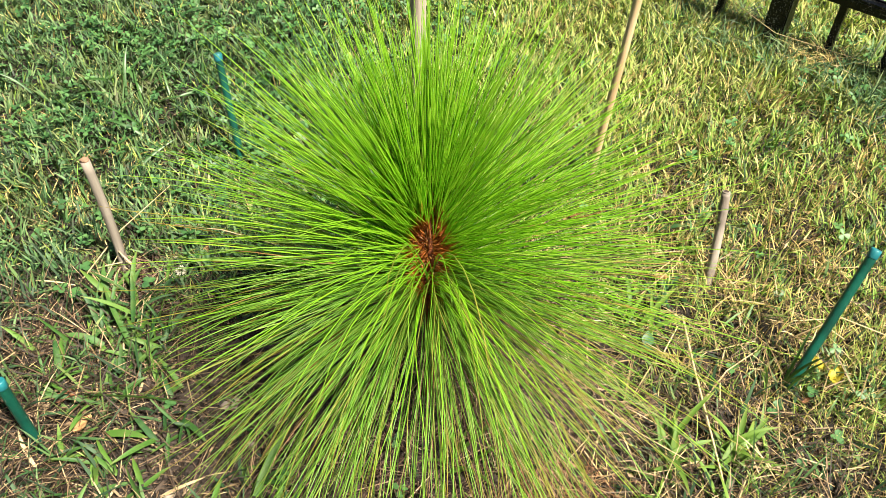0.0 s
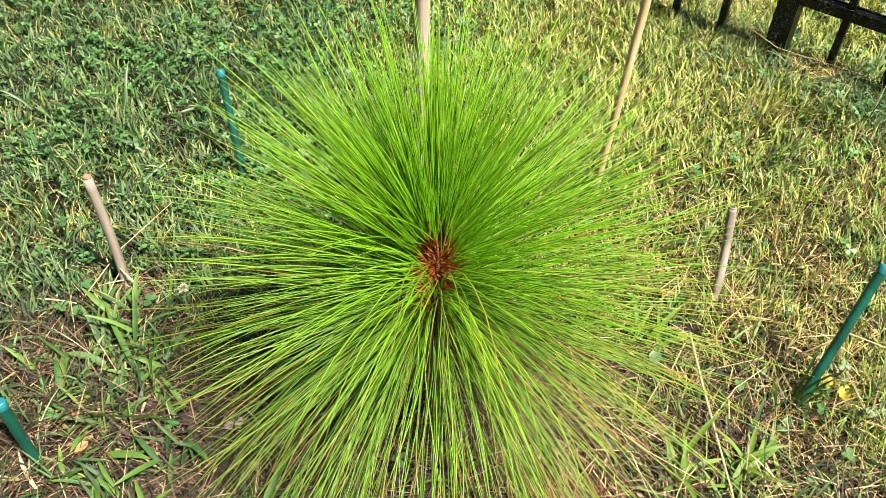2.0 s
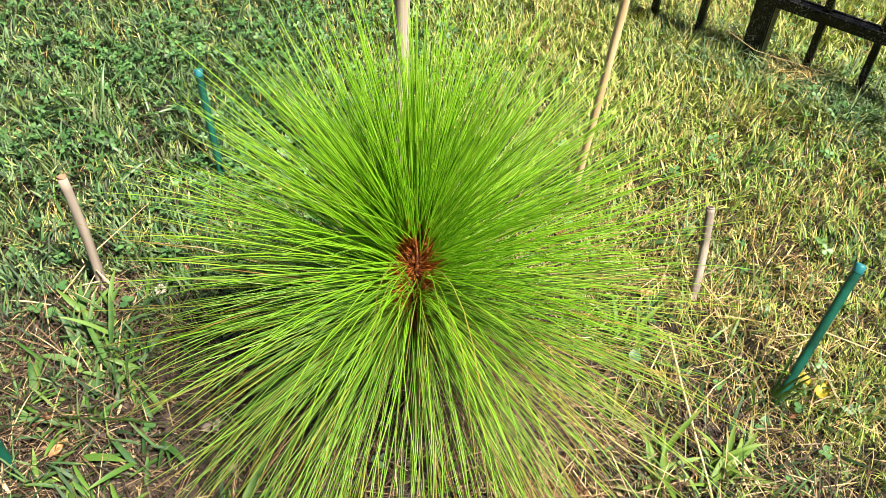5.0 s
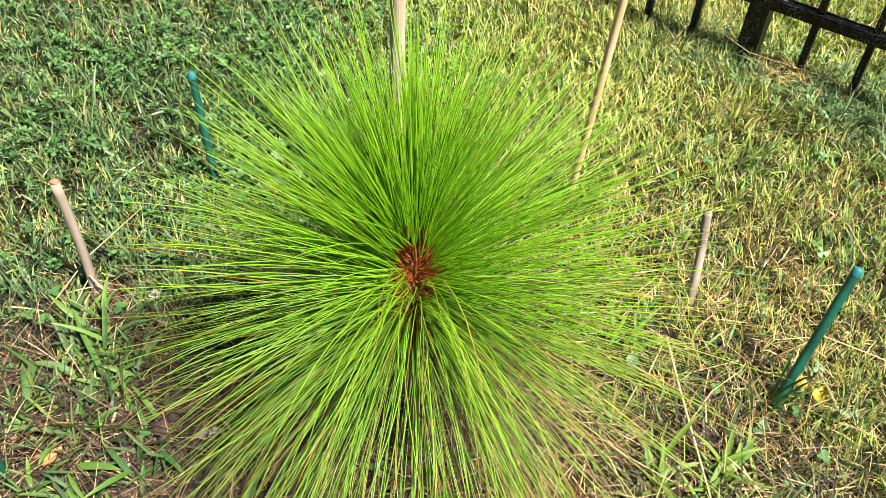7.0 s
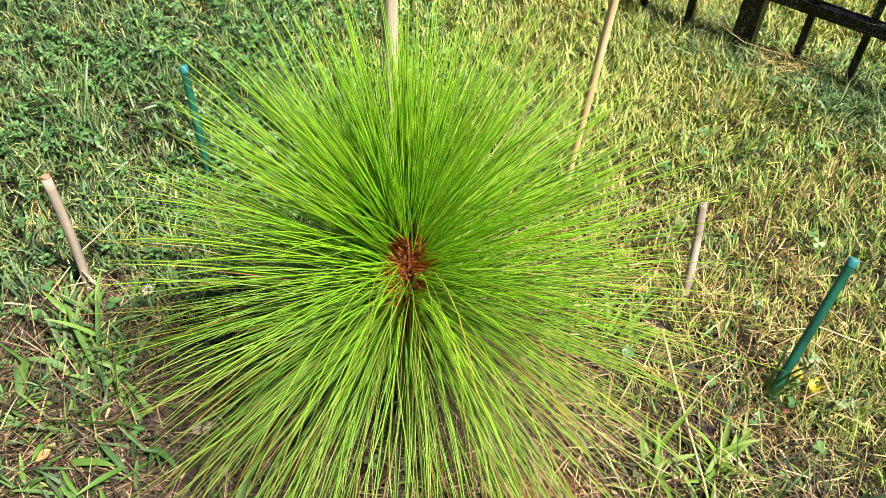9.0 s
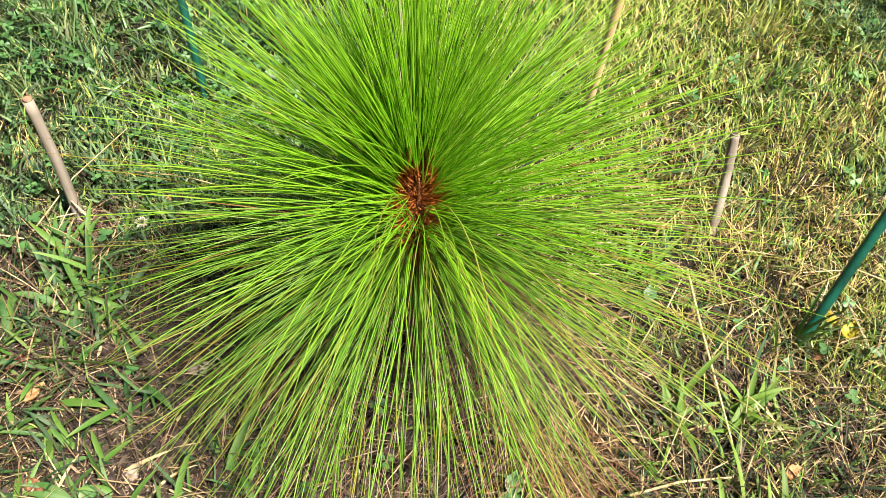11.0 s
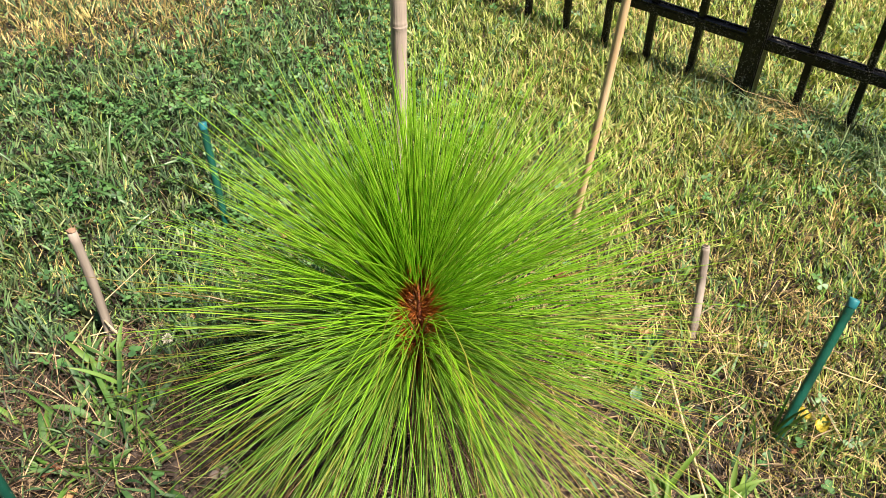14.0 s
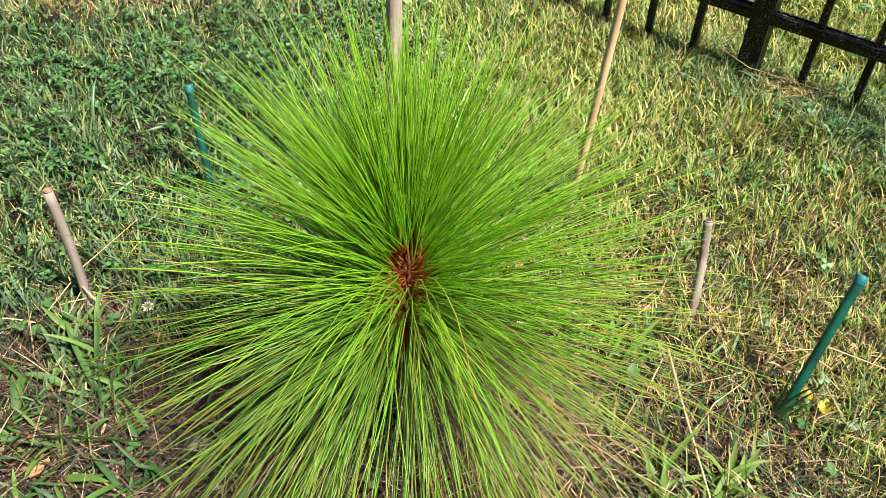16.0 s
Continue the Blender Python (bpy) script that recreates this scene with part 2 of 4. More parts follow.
def mesh_tris(name, verts, tris, mats, along=None, index=None, smooth=False):
    """A mesh from arrays of points and triangles."""
    me = bpy.data.meshes.new(name)
    verts, tris = np.asarray(verts, np.float32), np.asarray(tris, np.int32)
    me.vertices.add(len(verts))
    me.vertices.foreach_set("co", verts.ravel())
    me.loops.add(tris.size)
    me.loops.foreach_set("vertex_index", tris.ravel())
    me.polygons.add(len(tris))
    me.polygons.foreach_set("loop_start", np.arange(0, tris.size, 3, dtype=np.int32))
    for m in mats if isinstance(mats, (list, tuple)) else [mats]:
        me.materials.append(m)
    if index is not None:
        me.polygons.foreach_set("material_index", np.asarray(index, np.int32))
    if smooth:
        me.polygons.foreach_set("use_smooth", np.ones(len(tris), bool))
    me.update(calc_edges=True)
    if along is not None:
        me.attributes.new("along", "FLOAT", "POINT").data.foreach_set("value", np.asarray(along, np.float32))
    return me


def part(name, bm, mat, parent=None, label=""):
    """One mesh object from a bmesh, under its thing."""
    me = bpy.data.meshes.new(name)
    bm.to_mesh(me)
    bm.free()
    me.materials.append(mat)
    ob = new(name, me)
    ob.parent = parent
    return tagged(ob, label)


def holder(name, place, label, category, group="", turn=0.0):
    ob = new(name)
    ob.empty_display_size = 0.02
    ob.matrix_world = pose(*place, 0, 0, turn)
    return tagged(ob, label, category, group)


def ribbons(root, az, el, length, width, droop, steps=3, cup=0.0, power=1.2, belly=0.6):
    """Blades as tapering ribbons that bend down; arrays of n each. Returns points, triangles and the way along each blade."""
    n = len(root)
    s = np.linspace(0, 1, steps + 1)
    e = el[:, None] - droop[:, None] * s[None, :] ** power
    step = (length / steps)[:, None]
    dx = np.cos(e) * np.cos(az)[:, None] * step
    dy = np.cos(e) * np.sin(az)[:, None] * step
    dz = np.sin(e) * step
    mid = np.zeros((n, steps + 1, 3))
    mid[:, 0] = root
    for k in range(steps):
        mid[:, k + 1] = mid[:, k] + np.stack([dx[:, k], dy[:, k], dz[:, k]], 1)
    side = np.stack([-np.sin(az), np.cos(az), np.zeros(n)], 1)
    twist = rng.uniform(-0.9, 0.9, n)
    side = side * np.cos(twist)[:, None] + np.array([0, 0, 1.0]) * np.sin(twist)[:, None]
    profile = np.where(s < belly, 0.7 + 0.3 * s / belly, np.clip(1 - (s - belly) / (1 - belly), 0, 1) ** 0.8)
    pts, along = [], []
    for k in range(steps):
        w = side * (width * profile[k] / 2)[:, None]
        pts += [mid[:, k] - w, mid[:, k] + w]
        along += [np.full(n, s[k])] * 2
    pts.append(mid[:, steps])
    along.append(np.ones(n))
    per = 2 * steps + 1
    verts = np.stack(pts, 1).reshape(-1, 3)
    tri = []
    for k in range(steps - 1):
        a = 2 * k
        tri += [(a, a + 1, a + 3), (a, a + 3, a + 2)]
    tri.append((2 * steps - 2, 2 * steps - 1, 2 * steps))
    tris = (np.arange(n)[:, None, None] * per + np.array(tri)[None]).reshape(-1, 3)
    return verts, tris, np.stack(along, 1).reshape(-1)


def needles(root, az, el, length, radius, droop, steps=8, power=1.3, sides=3):
    """Pine needles: thin three-sided rods that bend under their weight."""
    n = len(root)
    s = np.linspace(0, 1, steps + 1)
    e = el[:, None] - droop[:, None] * s[None, :] ** power
    e = np.maximum(e, -1.45)
    ripple = rng.normal(0, 0.045, n)[:, None] * np.sin(s[None, :] * rng.uniform(5, 11, n)[:, None] + rng.uniform(0, 6.28, n)[:, None])
    wob = az[:, None] + rng.normal(0, 0.26, n)[:, None] * s[None, :] ** 1.4 + ripple
    e = e + ripple[::-1]
    step = (length / steps)[:, None]
    d = np.stack([np.cos(e) * np.cos(wob), np.cos(e) * np.sin(wob), np.sin(e)], 2)
    mid = np.zeros((n, steps + 1, 3))
    mid[:, 0] = root
    for k in range(steps):
        mid[:, k + 1] = mid[:, k] + d[:, k] * step
    mid[:, :, 2] = np.maximum(mid[:, :, 2], 0.006 + 0.012 * rng.random(n)[:, None])
    side = np.cross(d, np.array([0.0, 0, 1.0]))
    side /= np.linalg.norm(side, axis=2, keepdims=True) + 1e-6
    up = np.cross(side, d)
    prof = np.where(s < 0.8, 1.0, 1 - (s - 0.8) / 0.2 * 0.75)
    rings = []
    spin = rng.uniform(0, 2 * np.pi, n)[:, None, None]
    for j in range(sides):
        a = 2 * np.pi * j / sides
        rings.append(mid + (side * np.cos(a + spin) + up * np.sin(a + spin)) * (radius[:, None] * prof[None, :])[:, :, None])
    verts = np.stack(rings, 2).reshape(-1, 3)
    per = (steps + 1) * sides
    tri = []
    for k in range(steps):
        for j in range(sides):
            a, b = k * sides + j, k * sides + (j + 1) % sides
            tri += [(a, b, b + sides), (a, b + sides, a + sides)]
    top = steps * sides
    tri.append((top, top + 1, top + 2))
    tris = (np.arange(n)[:, None, None] * per + np.array(tri)[None]).reshape(-1, 3)
    return verts, tris, np.repeat(np.tile(s, (n, 1)).reshape(-1), sides)


def value_noise(x, y, scale, seed=0):
    """Smooth noise from 0 to 1 over the plan."""
    table = np.random.default_rng(seed).random((64, 64))
    u, v = np.asarray(x) * scale + 1000, np.asarray(y) * scale + 1000
    i, j = np.floor(u).astype(int), np.floor(v).astype(int)
    fu, fv = u - i, v - j
    fu, fv = fu * fu * (3 - 2 * fu), fv * fv * (3 - 2 * fv)
    g = lambda a, b: table[a % 64, b % 64]
    return (g(i, j) * (1 - fu) + g(i + 1, j) * fu) * (1 - fv) + (g(i, j + 1) * (1 - fu) + g(i + 1, j + 1) * fu) * fv


def blob(x, y, cx, cy, rx, ry):
    """1 inside an ellipse, falling to 0 outside."""
    d = np.hypot((x - cx) / rx, (y - cy) / ry)
    return np.clip((1.25 - d) / 0.5, 0, 1)


def bareness(x, y):
    """How bare the soil is: the worked ring about the seedling, barest in front of it."""
    b = np.maximum.reduce([1.15 * blob(x, y, -0.32, 0.58, 0.09, 0.18), blob(x, y, -0.02, 0.40, 0.26, 0.10), blob(x, y, -0.02, 0.66, 0.27, 0.27), 1.1 * blob(x, y, -0.478, 0.822, 0.045, 0.055), 0.5 * blob(x, y, 0.25, 0.72, 0.16, 0.16)])
    return np.clip(b * 1.15 - 0.45 * value_noise(x, y, 18, 3), 0, 1)


def dryness(x, y):
    """How much of the lawn is straw: most on the sunny side."""
    d = 0.07 + 0.43 * np.clip((x + 0.05) / 0.35, 0, 1) * (1 - 0.25 * blob(x, y, 1.05, 1.75, 0.5, 0.35)) + 0.25 * blob(x, y, 0.80, 1.80, 0.35, 0.16)
    d = d + 0.6 * blob(x, y, -0.95, 2.0, 0.45, 0.28) + 0.28 * np.clip((y - 1.8) / 0.5, 0, 1)
    return np.clip(d + 0.6 * (value_noise(x, y, 5, 5) - 0.5) + 0.55 * (value_noise(x, y, 14, 6) - 0.5), 0.03, 0.92)


def weedy(x, y):
    """Where coarse weeds and dead stalks have taken over from the lawn."""
    return np.clip(np.maximum(blob(x, y, -0.47, 0.55, 0.27, 0.27), 0.75 * blob(x, y, 0.34, 0.50, 0.24, 0.17)) * 1.2 - 0.3 * value_noise(x, y, 12, 31), 0, 1)


def height(x, y):
    """The lie of the ground in metres."""
    near = np.clip(3 - np.hypot(x, y - 1), 0, 1)
    h = 0.010 * (value_noise(x, y, 4, 8) - 0.5) + 0.007 * (value_noise(x, y, 22, 9) - 0.5) + 0.006 * (value_noise(x, y, 60, 10) - 0.5)
    return h * near + 0.015 * blob(x, y, -0.02, 0.66, 0.12, 0.12)


# ---- ground ----
fine_x, fine_y = np.arange(-1.9, 2.3, 0.014), np.arange(0.1, 3.4, 0.014)
far_out = np.array([0.3, 0.8, 2, 5, 12, 30, 80, 200, 500])
gx = np.r_[fine_x[0] - far_out[::-1], fine_x, fine_x[-1] + far_out]
gy = np.r_[fine_y[0] - far_out[::-1], fine_y, fine_y[-1] + far_out]
GX, GY = np.meshgrid(gx, gy)
gv = np.stack([GX, GY, height(GX, GY)], 2).reshape(-1, 3)
cols, rows_n = len(gx), len(gy)
qi = (np.arange(rows_n - 1)[:, None] * cols + np.arange(cols - 1)[None]).reshape(-1)
gt = np.concatenate([np.stack([qi, qi + 1, qi + cols + 1], 1), np.stack([qi, qi + cols + 1, qi + cols], 1)])
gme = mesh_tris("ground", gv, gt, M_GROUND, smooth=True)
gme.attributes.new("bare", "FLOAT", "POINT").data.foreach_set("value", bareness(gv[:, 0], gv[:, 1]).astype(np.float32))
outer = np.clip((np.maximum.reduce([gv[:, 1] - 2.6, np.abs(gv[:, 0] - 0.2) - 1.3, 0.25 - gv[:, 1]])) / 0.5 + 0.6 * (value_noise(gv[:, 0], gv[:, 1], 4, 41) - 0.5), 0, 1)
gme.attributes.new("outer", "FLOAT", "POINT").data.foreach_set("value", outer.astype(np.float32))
tagged(new("ground", gme), "lawn soil with thatch, darkened for shade between blades, and a bare brown patch", "ground", kind="structure")

# ---- grass, as ground cover ----


def scatter(n, weight, x0=-1.75, x1=2.1, y0=0.15, y1=3.3, most=12):
    """Random places on the plan, denser near the walk's side and by weight(x, y)."""
    x, y = rng.uniform(x0, x1, n * most), rng.uniform(y0, y1, n * most)
    view = np.clip(1 - (np.abs(x) - 0.45 - 0.62 * y) / 0.4, 0.22, 1)
    keep = (rng.random(n * most) < view * weight(x, y) * np.clip(1.5 / (0.6 + y), 0.3, 1.0))
    x, y = x[keep][:n], y[keep][:n]
    return np.stack([x, y, height(x, y) - 0.003], 1)


def clear(x, y):
    return (1 - np.clip(bareness(x, y) * 1.6, 0, 0.97)) * (1 - 0.92 * weedy(x, y)) * (1 - 0.25 * blob(x, y, 0.36, 0.72, 0.14, 0.2))


def cover(name, label, category, mat, root, length, width, el, droop, steps=3):
    n = len(root)
    lean = 4 * np.pi * value_noise(root[:, 0], root[:, 1], 16, 51) + 3 * np.pi * value_noise(root[:, 0], root[:, 1], 45, 52)
    v, t, a = ribbons(root, lean + rng.normal(0, 0.8, n), el, length, width, droop, steps)
    v[:, 2] = np.maximum(v[:, 2], -0.004)
    return tagged(new(name, mesh_tris(name, v, t, mat, a)), label, category, kind="stuff")


U, NRM = rng.uniform, rng.normal
tall = lambda r: 0.45 + 0.6 * value_noise(r[:, 0], r[:, 1], 7, 12) + 0.6 * value_noise(r[:, 0], r[:, 1], 30, 13)
slim = lambda r: 0.6 + 0.4 * np.clip((r[:, 1] - 0.6) / 0.9, 0, 1)          # finer regrowth near the worked soil
r = scatter(98000, lambda x, y: clear(x, y) * (1 - 0.75 * dryness(x, y)) * np.clip(0.12 + (x + 0.35) / 0.6, 0.12, 1))
cover("lawn_grass", "short mown green grass with cut straw-coloured tips", "grass", M_GRASS, r, U(0.016, 0.046, len(r)) * tall(r), U(0.0018, 0.0042, len(r)) * slim(r), U(0.7, 1.5, len(r)), U(0.1, 1.3, len(r)))
r = scatter(82000, lambda x, y: clear(x, y) * (1 - 0.8 * dryness(x, y)) * np.clip(np.clip(0.9 - (x + 0.3) / 0.6, 0.12, 1) + 0.55 * blob(x, y, 1.05, 1.40, 0.28, 0.28) + 0.35 * (value_noise(x, y, 7, 77) > 0.68) * (y < 1.3), 0, 1))
cover("cool_grass", "blue-green mown grass among the clover, darkened for the left side's shade", "grass", M_COOL_SHADED, r, U(0.020, 0.050, len(r)) * tall(r), U(0.0022, 0.0050, len(r)), U(0.6, 1.45, len(r)), U(0.1, 1.2, len(r)))
r = scatter(92000, lambda x, y: clear(x, y) * np.clip(1.25 * dryness(x, y), 0, 1))
cover("dry_grass", "dry straw-yellow mown grass in the lawn", "grass", M_DRY, r, U(0.014, 0.044, len(r)) * tall(r), U(0.0013, 0.0032, len(r)) * slim(r), U(0.5, 1.45, len(r)), U(0.0, 1.1, len(r)), 3)
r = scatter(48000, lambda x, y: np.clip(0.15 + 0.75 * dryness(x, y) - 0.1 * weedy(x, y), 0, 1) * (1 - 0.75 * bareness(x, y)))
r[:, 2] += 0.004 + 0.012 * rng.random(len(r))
cover("thatch", "dead brown and straw clippings in the grass, mostly darkened for gap shade", "dead grass", M_THATCH_SHADED, r, U(0.012, 0.05, len(r)), U(0.0008, 0.0022, len(r)), U(-0.2, 0.5, len(r)), U(0.0, 0.5, len(r)))
n = 90000
x, y = rng.normal(0.2, 1.9, n), rng.normal(1.3, 1.7, n)
k = (np.abs(x) > 0.42 + 0.62 * np.clip(y, 0, 9)) | (y < 0.2) | (y > 3.2)
r = np.stack([x[k], y[k], height(x[k], y[k]) - 0.003], 1)
cover("surrounding_grass", "mown green and straw-coloured grass of the wider lawn", "grass", M_GRASS, r, U(0.025, 0.055, len(r)), U(0.003, 0.007, len(r)), U(0.4, 1.4, len(r)), U(0.2, 1.6, len(r)), 2)
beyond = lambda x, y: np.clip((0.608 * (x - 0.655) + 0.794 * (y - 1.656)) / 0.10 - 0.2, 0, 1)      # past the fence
# lighter blades where this stretch of lawn should look sunlit
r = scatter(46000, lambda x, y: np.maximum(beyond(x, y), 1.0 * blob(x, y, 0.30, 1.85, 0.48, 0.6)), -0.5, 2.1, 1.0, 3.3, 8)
cover("fresh_grass", "light green straw-tipped grass, coloured as if sunlit, along and past the fence", "grass", M_SUNLIT_GRASS, r, U(0.020, 0.055, len(r)), U(0.0022, 0.0048, len(r)), U(0.7, 1.5, len(r)), U(0.1, 0.9, len(r)))
strip = lambda x, y: np.clip(1.15 - np.abs(0.608 * (x - 0.655) + 0.794 * (y - 1.656) + 0.06) / 0.13, 0, 1) * np.clip((x - 0.40) / 0.15, 0.05, 1)      # the unmown foot of the fence
r = scatter(7000, lambda x, y: strip(x, y), -0.5, 2.0, 0.9, 2.9, 20)
cover("fence_grass", "longer fine green grass left unmown along the fence", "grass", M_COOL_SHADED, r, U(0.04, 0.095, len(r)), U(0.0014, 0.003, len(r)), U(0.5, 1.4, len(r)), U(0.4, 1.9, len(r)), 5)
r = scatter(240, lambda x, y: blob(x, y, 0.73, 1.55, 0.06, 0.035), 0.5, 1.0, 1.3, 1.7, 60)
r[:, 2] += 0.015 + 0.03 * rng.random(len(r))
cover("raked_straw", "pinkish tan dead grass heaped at the fence foot", "dead grass", M_DRY, r, U(0.025, 0.06, len(r)), U(0.0008, 0.0016, len(r)), U(-0.2, 0.6, len(r)), U(0.0, 0.9, len(r)), 4)
r = scatter(1300, lambda x, y: weedy(x, y) * (1 - 0.8 * bareness(x, y)), -0.85, 0.7, 0.2, 1.0)
cover("weed_grass", "coarse green weed grass among dead stems", "grass", M_WEED, r, U(0.025, 0.085, len(r)), U(0.002, 0.0052, len(r)), U(0.2, 1.3, len(r)), U(0.2, 1.6, len(r)), 4)
r = scatter(5600, lambda x, y: weedy(x, y) * (1 - 0.6 * bareness(x, y)), -0.85, 0.7, 0.2, 1.0)
r[:, 2] += 0.012 * rng.random(len(r))
cover("dead_stems", "thin dead brown grass stems standing and lying among weeds", "dead grass", M_FLAKE, r, U(0.03, 0.09, len(r)), U(0.0008, 0.002, len(r)), U(-0.1, 0.9, len(r)), U(0.0, 0.9, len(r)), 4)

r = scatter(1700, lambda x, y: np.clip(weedy(x, y) + 0.5 * bareness(x, y) + 0.25 * blob(x, y, 0.3, 0.7, 0.2, 0.25), 0, 1), -0.85, 0.7, 0.2, 1.1, 40)
r[:, 2] += 0.003 + 0.018 * rng.random(len(r))
cover("leaf_flakes", "torn brown and orange flakes of dead leaves", "dead leaves", M_FLAKE, r, U(0.005, 0.020, len(r)), U(0.002, 0.006, len(r)), U(-0.3, 0.6, len(r)), U(-0.4, 1.0, len(r)), 3)
r = scatter(1250, lambda x, y: np.clip(blob(x, y, 0.38, 0.68, 0.26, 0.34) + 0.25 * weedy(x, y) + blob(x, y, 0.74, 1.56, 0.10, 0.05), 0, 1), -0.8, 0.9, 0.3, 1.7, 30)
r[:, 2] += 0.006 + 0.026 * rng.random(len(r))
cover("loose_straw", "loose pale straws lying over the dry grass", "straw", M_STRAWBIT, r, U(0.025, 0.085, len(r)), U(0.001, 0.0021, len(r)), U(-0.2, 0.35, len(r)), U(-0.1, 0.5, len(r)), 3)


# ---- clover, as ground cover ----


def clover(n):
    r = scatter(n, lambda x, y: clear(x, y) * (1 - 0.9 * weedy(x, y)) * np.clip(0.10 + 1.0 * np.clip((0.05 - x) / 0.25, 0, 1) + 0.18 * blob(x, y, 0.95, 1.6, 0.5, 0.35), 0, 1) * np.clip(2.2 * (0.6 * value_noise(x, y, 6, 21) + 0.4 * value_noise(x, y, 19, 22) - 0.30), 0.05, 1) * np.clip(1.4 - 1.8 * dryness(x, y), 0.05, 1))
    n = len(r)
    top = r + np.stack([NRM(0, 0.008, n), NRM(0, 0.008, n), U(0.018, 0.045, n)], 1)
    size, turn = U(0.006, 0.0115, n), U(0, 2 * np.pi, n)
    outline = np.array([(0, 0), (0.45, 0.36), (0.85, 0.46), (1.05, 0.24), (0.98, 0.0), (1.05, -0.24), (0.85, -0.46), (0.45, -0.36)])
    nrm = np.stack([NRM(0, 0.35, n), NRM(0, 0.35, n), np.ones(n)], 1)
    nrm /= np.linalg.norm(nrm, axis=1, keepdims=True)
    vs, ts, base = [], [], 0
    for k in range(3):
        a = turn + k * 2 * np.pi / 3 + NRM(0, 0.12, n)
        fwd = np.stack([np.cos(a), np.sin(a), np.zeros(n)], 1)
        fwd -= nrm * (fwd * nrm).sum(1, keepdims=True)
        left = np.cross(nrm, fwd)
        fold = U(0.05, 0.35, n)[:, None]
        leaf = np.stack([top + (fwd * u + left * w + nrm * (abs(w) * fold + 0.10 * u * (1 - u))) * size[:, None] for u, w in outline], 1)
        vs.append(leaf.reshape(-1, 3))
        tri = np.array([(0, 4, 3), (0, 3, 2), (0, 2, 1), (0, 5, 4), (0, 6, 5), (0, 7, 6)])
        ts.append(base + (np.arange(n)[:, None, None] * 8 + tri[None]).reshape(-1, 3))
        base += 8 * n
    w = np.array([0.0006, 0, 0])
    vs.append(np.stack([r - w, r + w, top], 1).reshape(-1, 3))
    ts.append(base + np.arange(3 * n).reshape(-1, 3))
    return tagged(new("clover", mesh_tris("clover", np.concatenate(vs), np.concatenate(ts), M_CLOVER)), "low green clover with three-part leaves in the lawn", "clover", kind="stuff")


clover(6200)

# ---- pine straw and crumbs on the bare soil ----
n = 1500
r = np.stack([NRM(0.03, 0.17, n), NRM(0.56, 0.15, n), np.zeros(n)], 1)
r[:, 2] = height(r[:, 0], r[:, 1]) + U(0.001, 0.010, n)
v, t, a = ribbons(r, U(0, 2 * np.pi, n), U(-0.05, 0.25, n), U(0.03, 0.13, n), U(0.0009, 0.0016, n), U(-0.1, 0.4, n), 4)
v[:, 2] = np.maximum(v[:, 2], height(v[:, 0], v[:, 1]) + 0.0005)
tagged(new("pine_straw", mesh_tris("pine_straw", v, t, M_PINESTRAW, a)), "red-brown fallen pine needles on bare soil", "pine straw", kind="stuff")


n = 220
r = np.stack([NRM(-0.482, 0.026, n), NRM(0.822, 0.030, n), U(0.003, 0.022, n)], 1)
v, t, a = ribbons(r, U(0, 2 * np.pi, n), U(-0.3, 0.7, n), U(0.015, 0.06, n), U(0.0007, 0.0018, n), U(-0.2, 1.0, n), 4)
v[:, 2] = np.maximum(v[:, 2], height(v[:, 0], v[:, 1]) + 0.0005)
tagged(new("torn_fibres", mesh_tris("torn_fibres", v, t, M_PINESTRAW, a)), "dark red-brown torn fibres round the split cane foot", "plant fibre", kind="stuff")

n = 260
r = np.stack([NRM(0.145, 0.035, n), NRM(0.515, 0.035, n), U(0.006, 0.030, n)], 1)
v, t, a = ribbons(r, NRM(-0.9, 0.7, n), U(-0.25, 0.4, n), U(0.03, 0.10, n), U(0.0008, 0.0014, n), U(-0.1, 0.7, n), 4)
v[:, 2] = np.maximum(v[:, 2], height(v[:, 0], v[:, 1]) + 0.0005)
tagged(new("needle_pile", mesh_tris("needle_pile", v, t, M_DEADNEEDLE, a)), "loose heap of pinkish-tan dead pine needles on soil", "pine straw", kind="stuff")

n = 9000
x, y = U(-0.6, 0.4, n * 5), U(0.25, 0.95, n * 5)
k = rng.random(n * 5) < np.clip(bareness(x, y) + 0.5 * weedy(x, y), 0, 1)
x, y = x[k][:n], y[k][:n]
n = len(x)
r = np.stack([x, y, height(x, y) + U(0.0005, 0.004, n)], 1)
v, t, a = ribbons(r, U(0, 2 * np.pi, n), U(-0.1, 0.3, n), U(0.006, 0.045, n), U(0.0006, 0.0020, n), U(-0.1, 0.4, n), 3)
v[:, 2] = np.maximum(v[:, 2], height(v[:, 0], v[:, 1]) + 0.0005)
tagged(new("plant_litter", mesh_tris("plant_litter", v, t, M_LITTER, a)), "fine brown plant litter scattered on bare soil", "litter", kind="stuff")


def rock_mesh(name, size, seed, mat, flat=0.6, detail=1):
    bm = bmesh.new()
    bmesh.ops.create_icosphere(bm, subdivisions=detail, radius=1)
    q = random.Random(seed)
    for w in bm.verts:
        k = 1 + q.uniform(-0.28, 0.28)
        w.co = Vector((w.co.x * k * size[0], w.co.y * k * size[1], w.co.z * k * size[2] * flat))
    me = bpy.data.meshes.new(name)
    bm.to_mesh(me)
    bm.free()
    me.materials.append(mat)
    return me


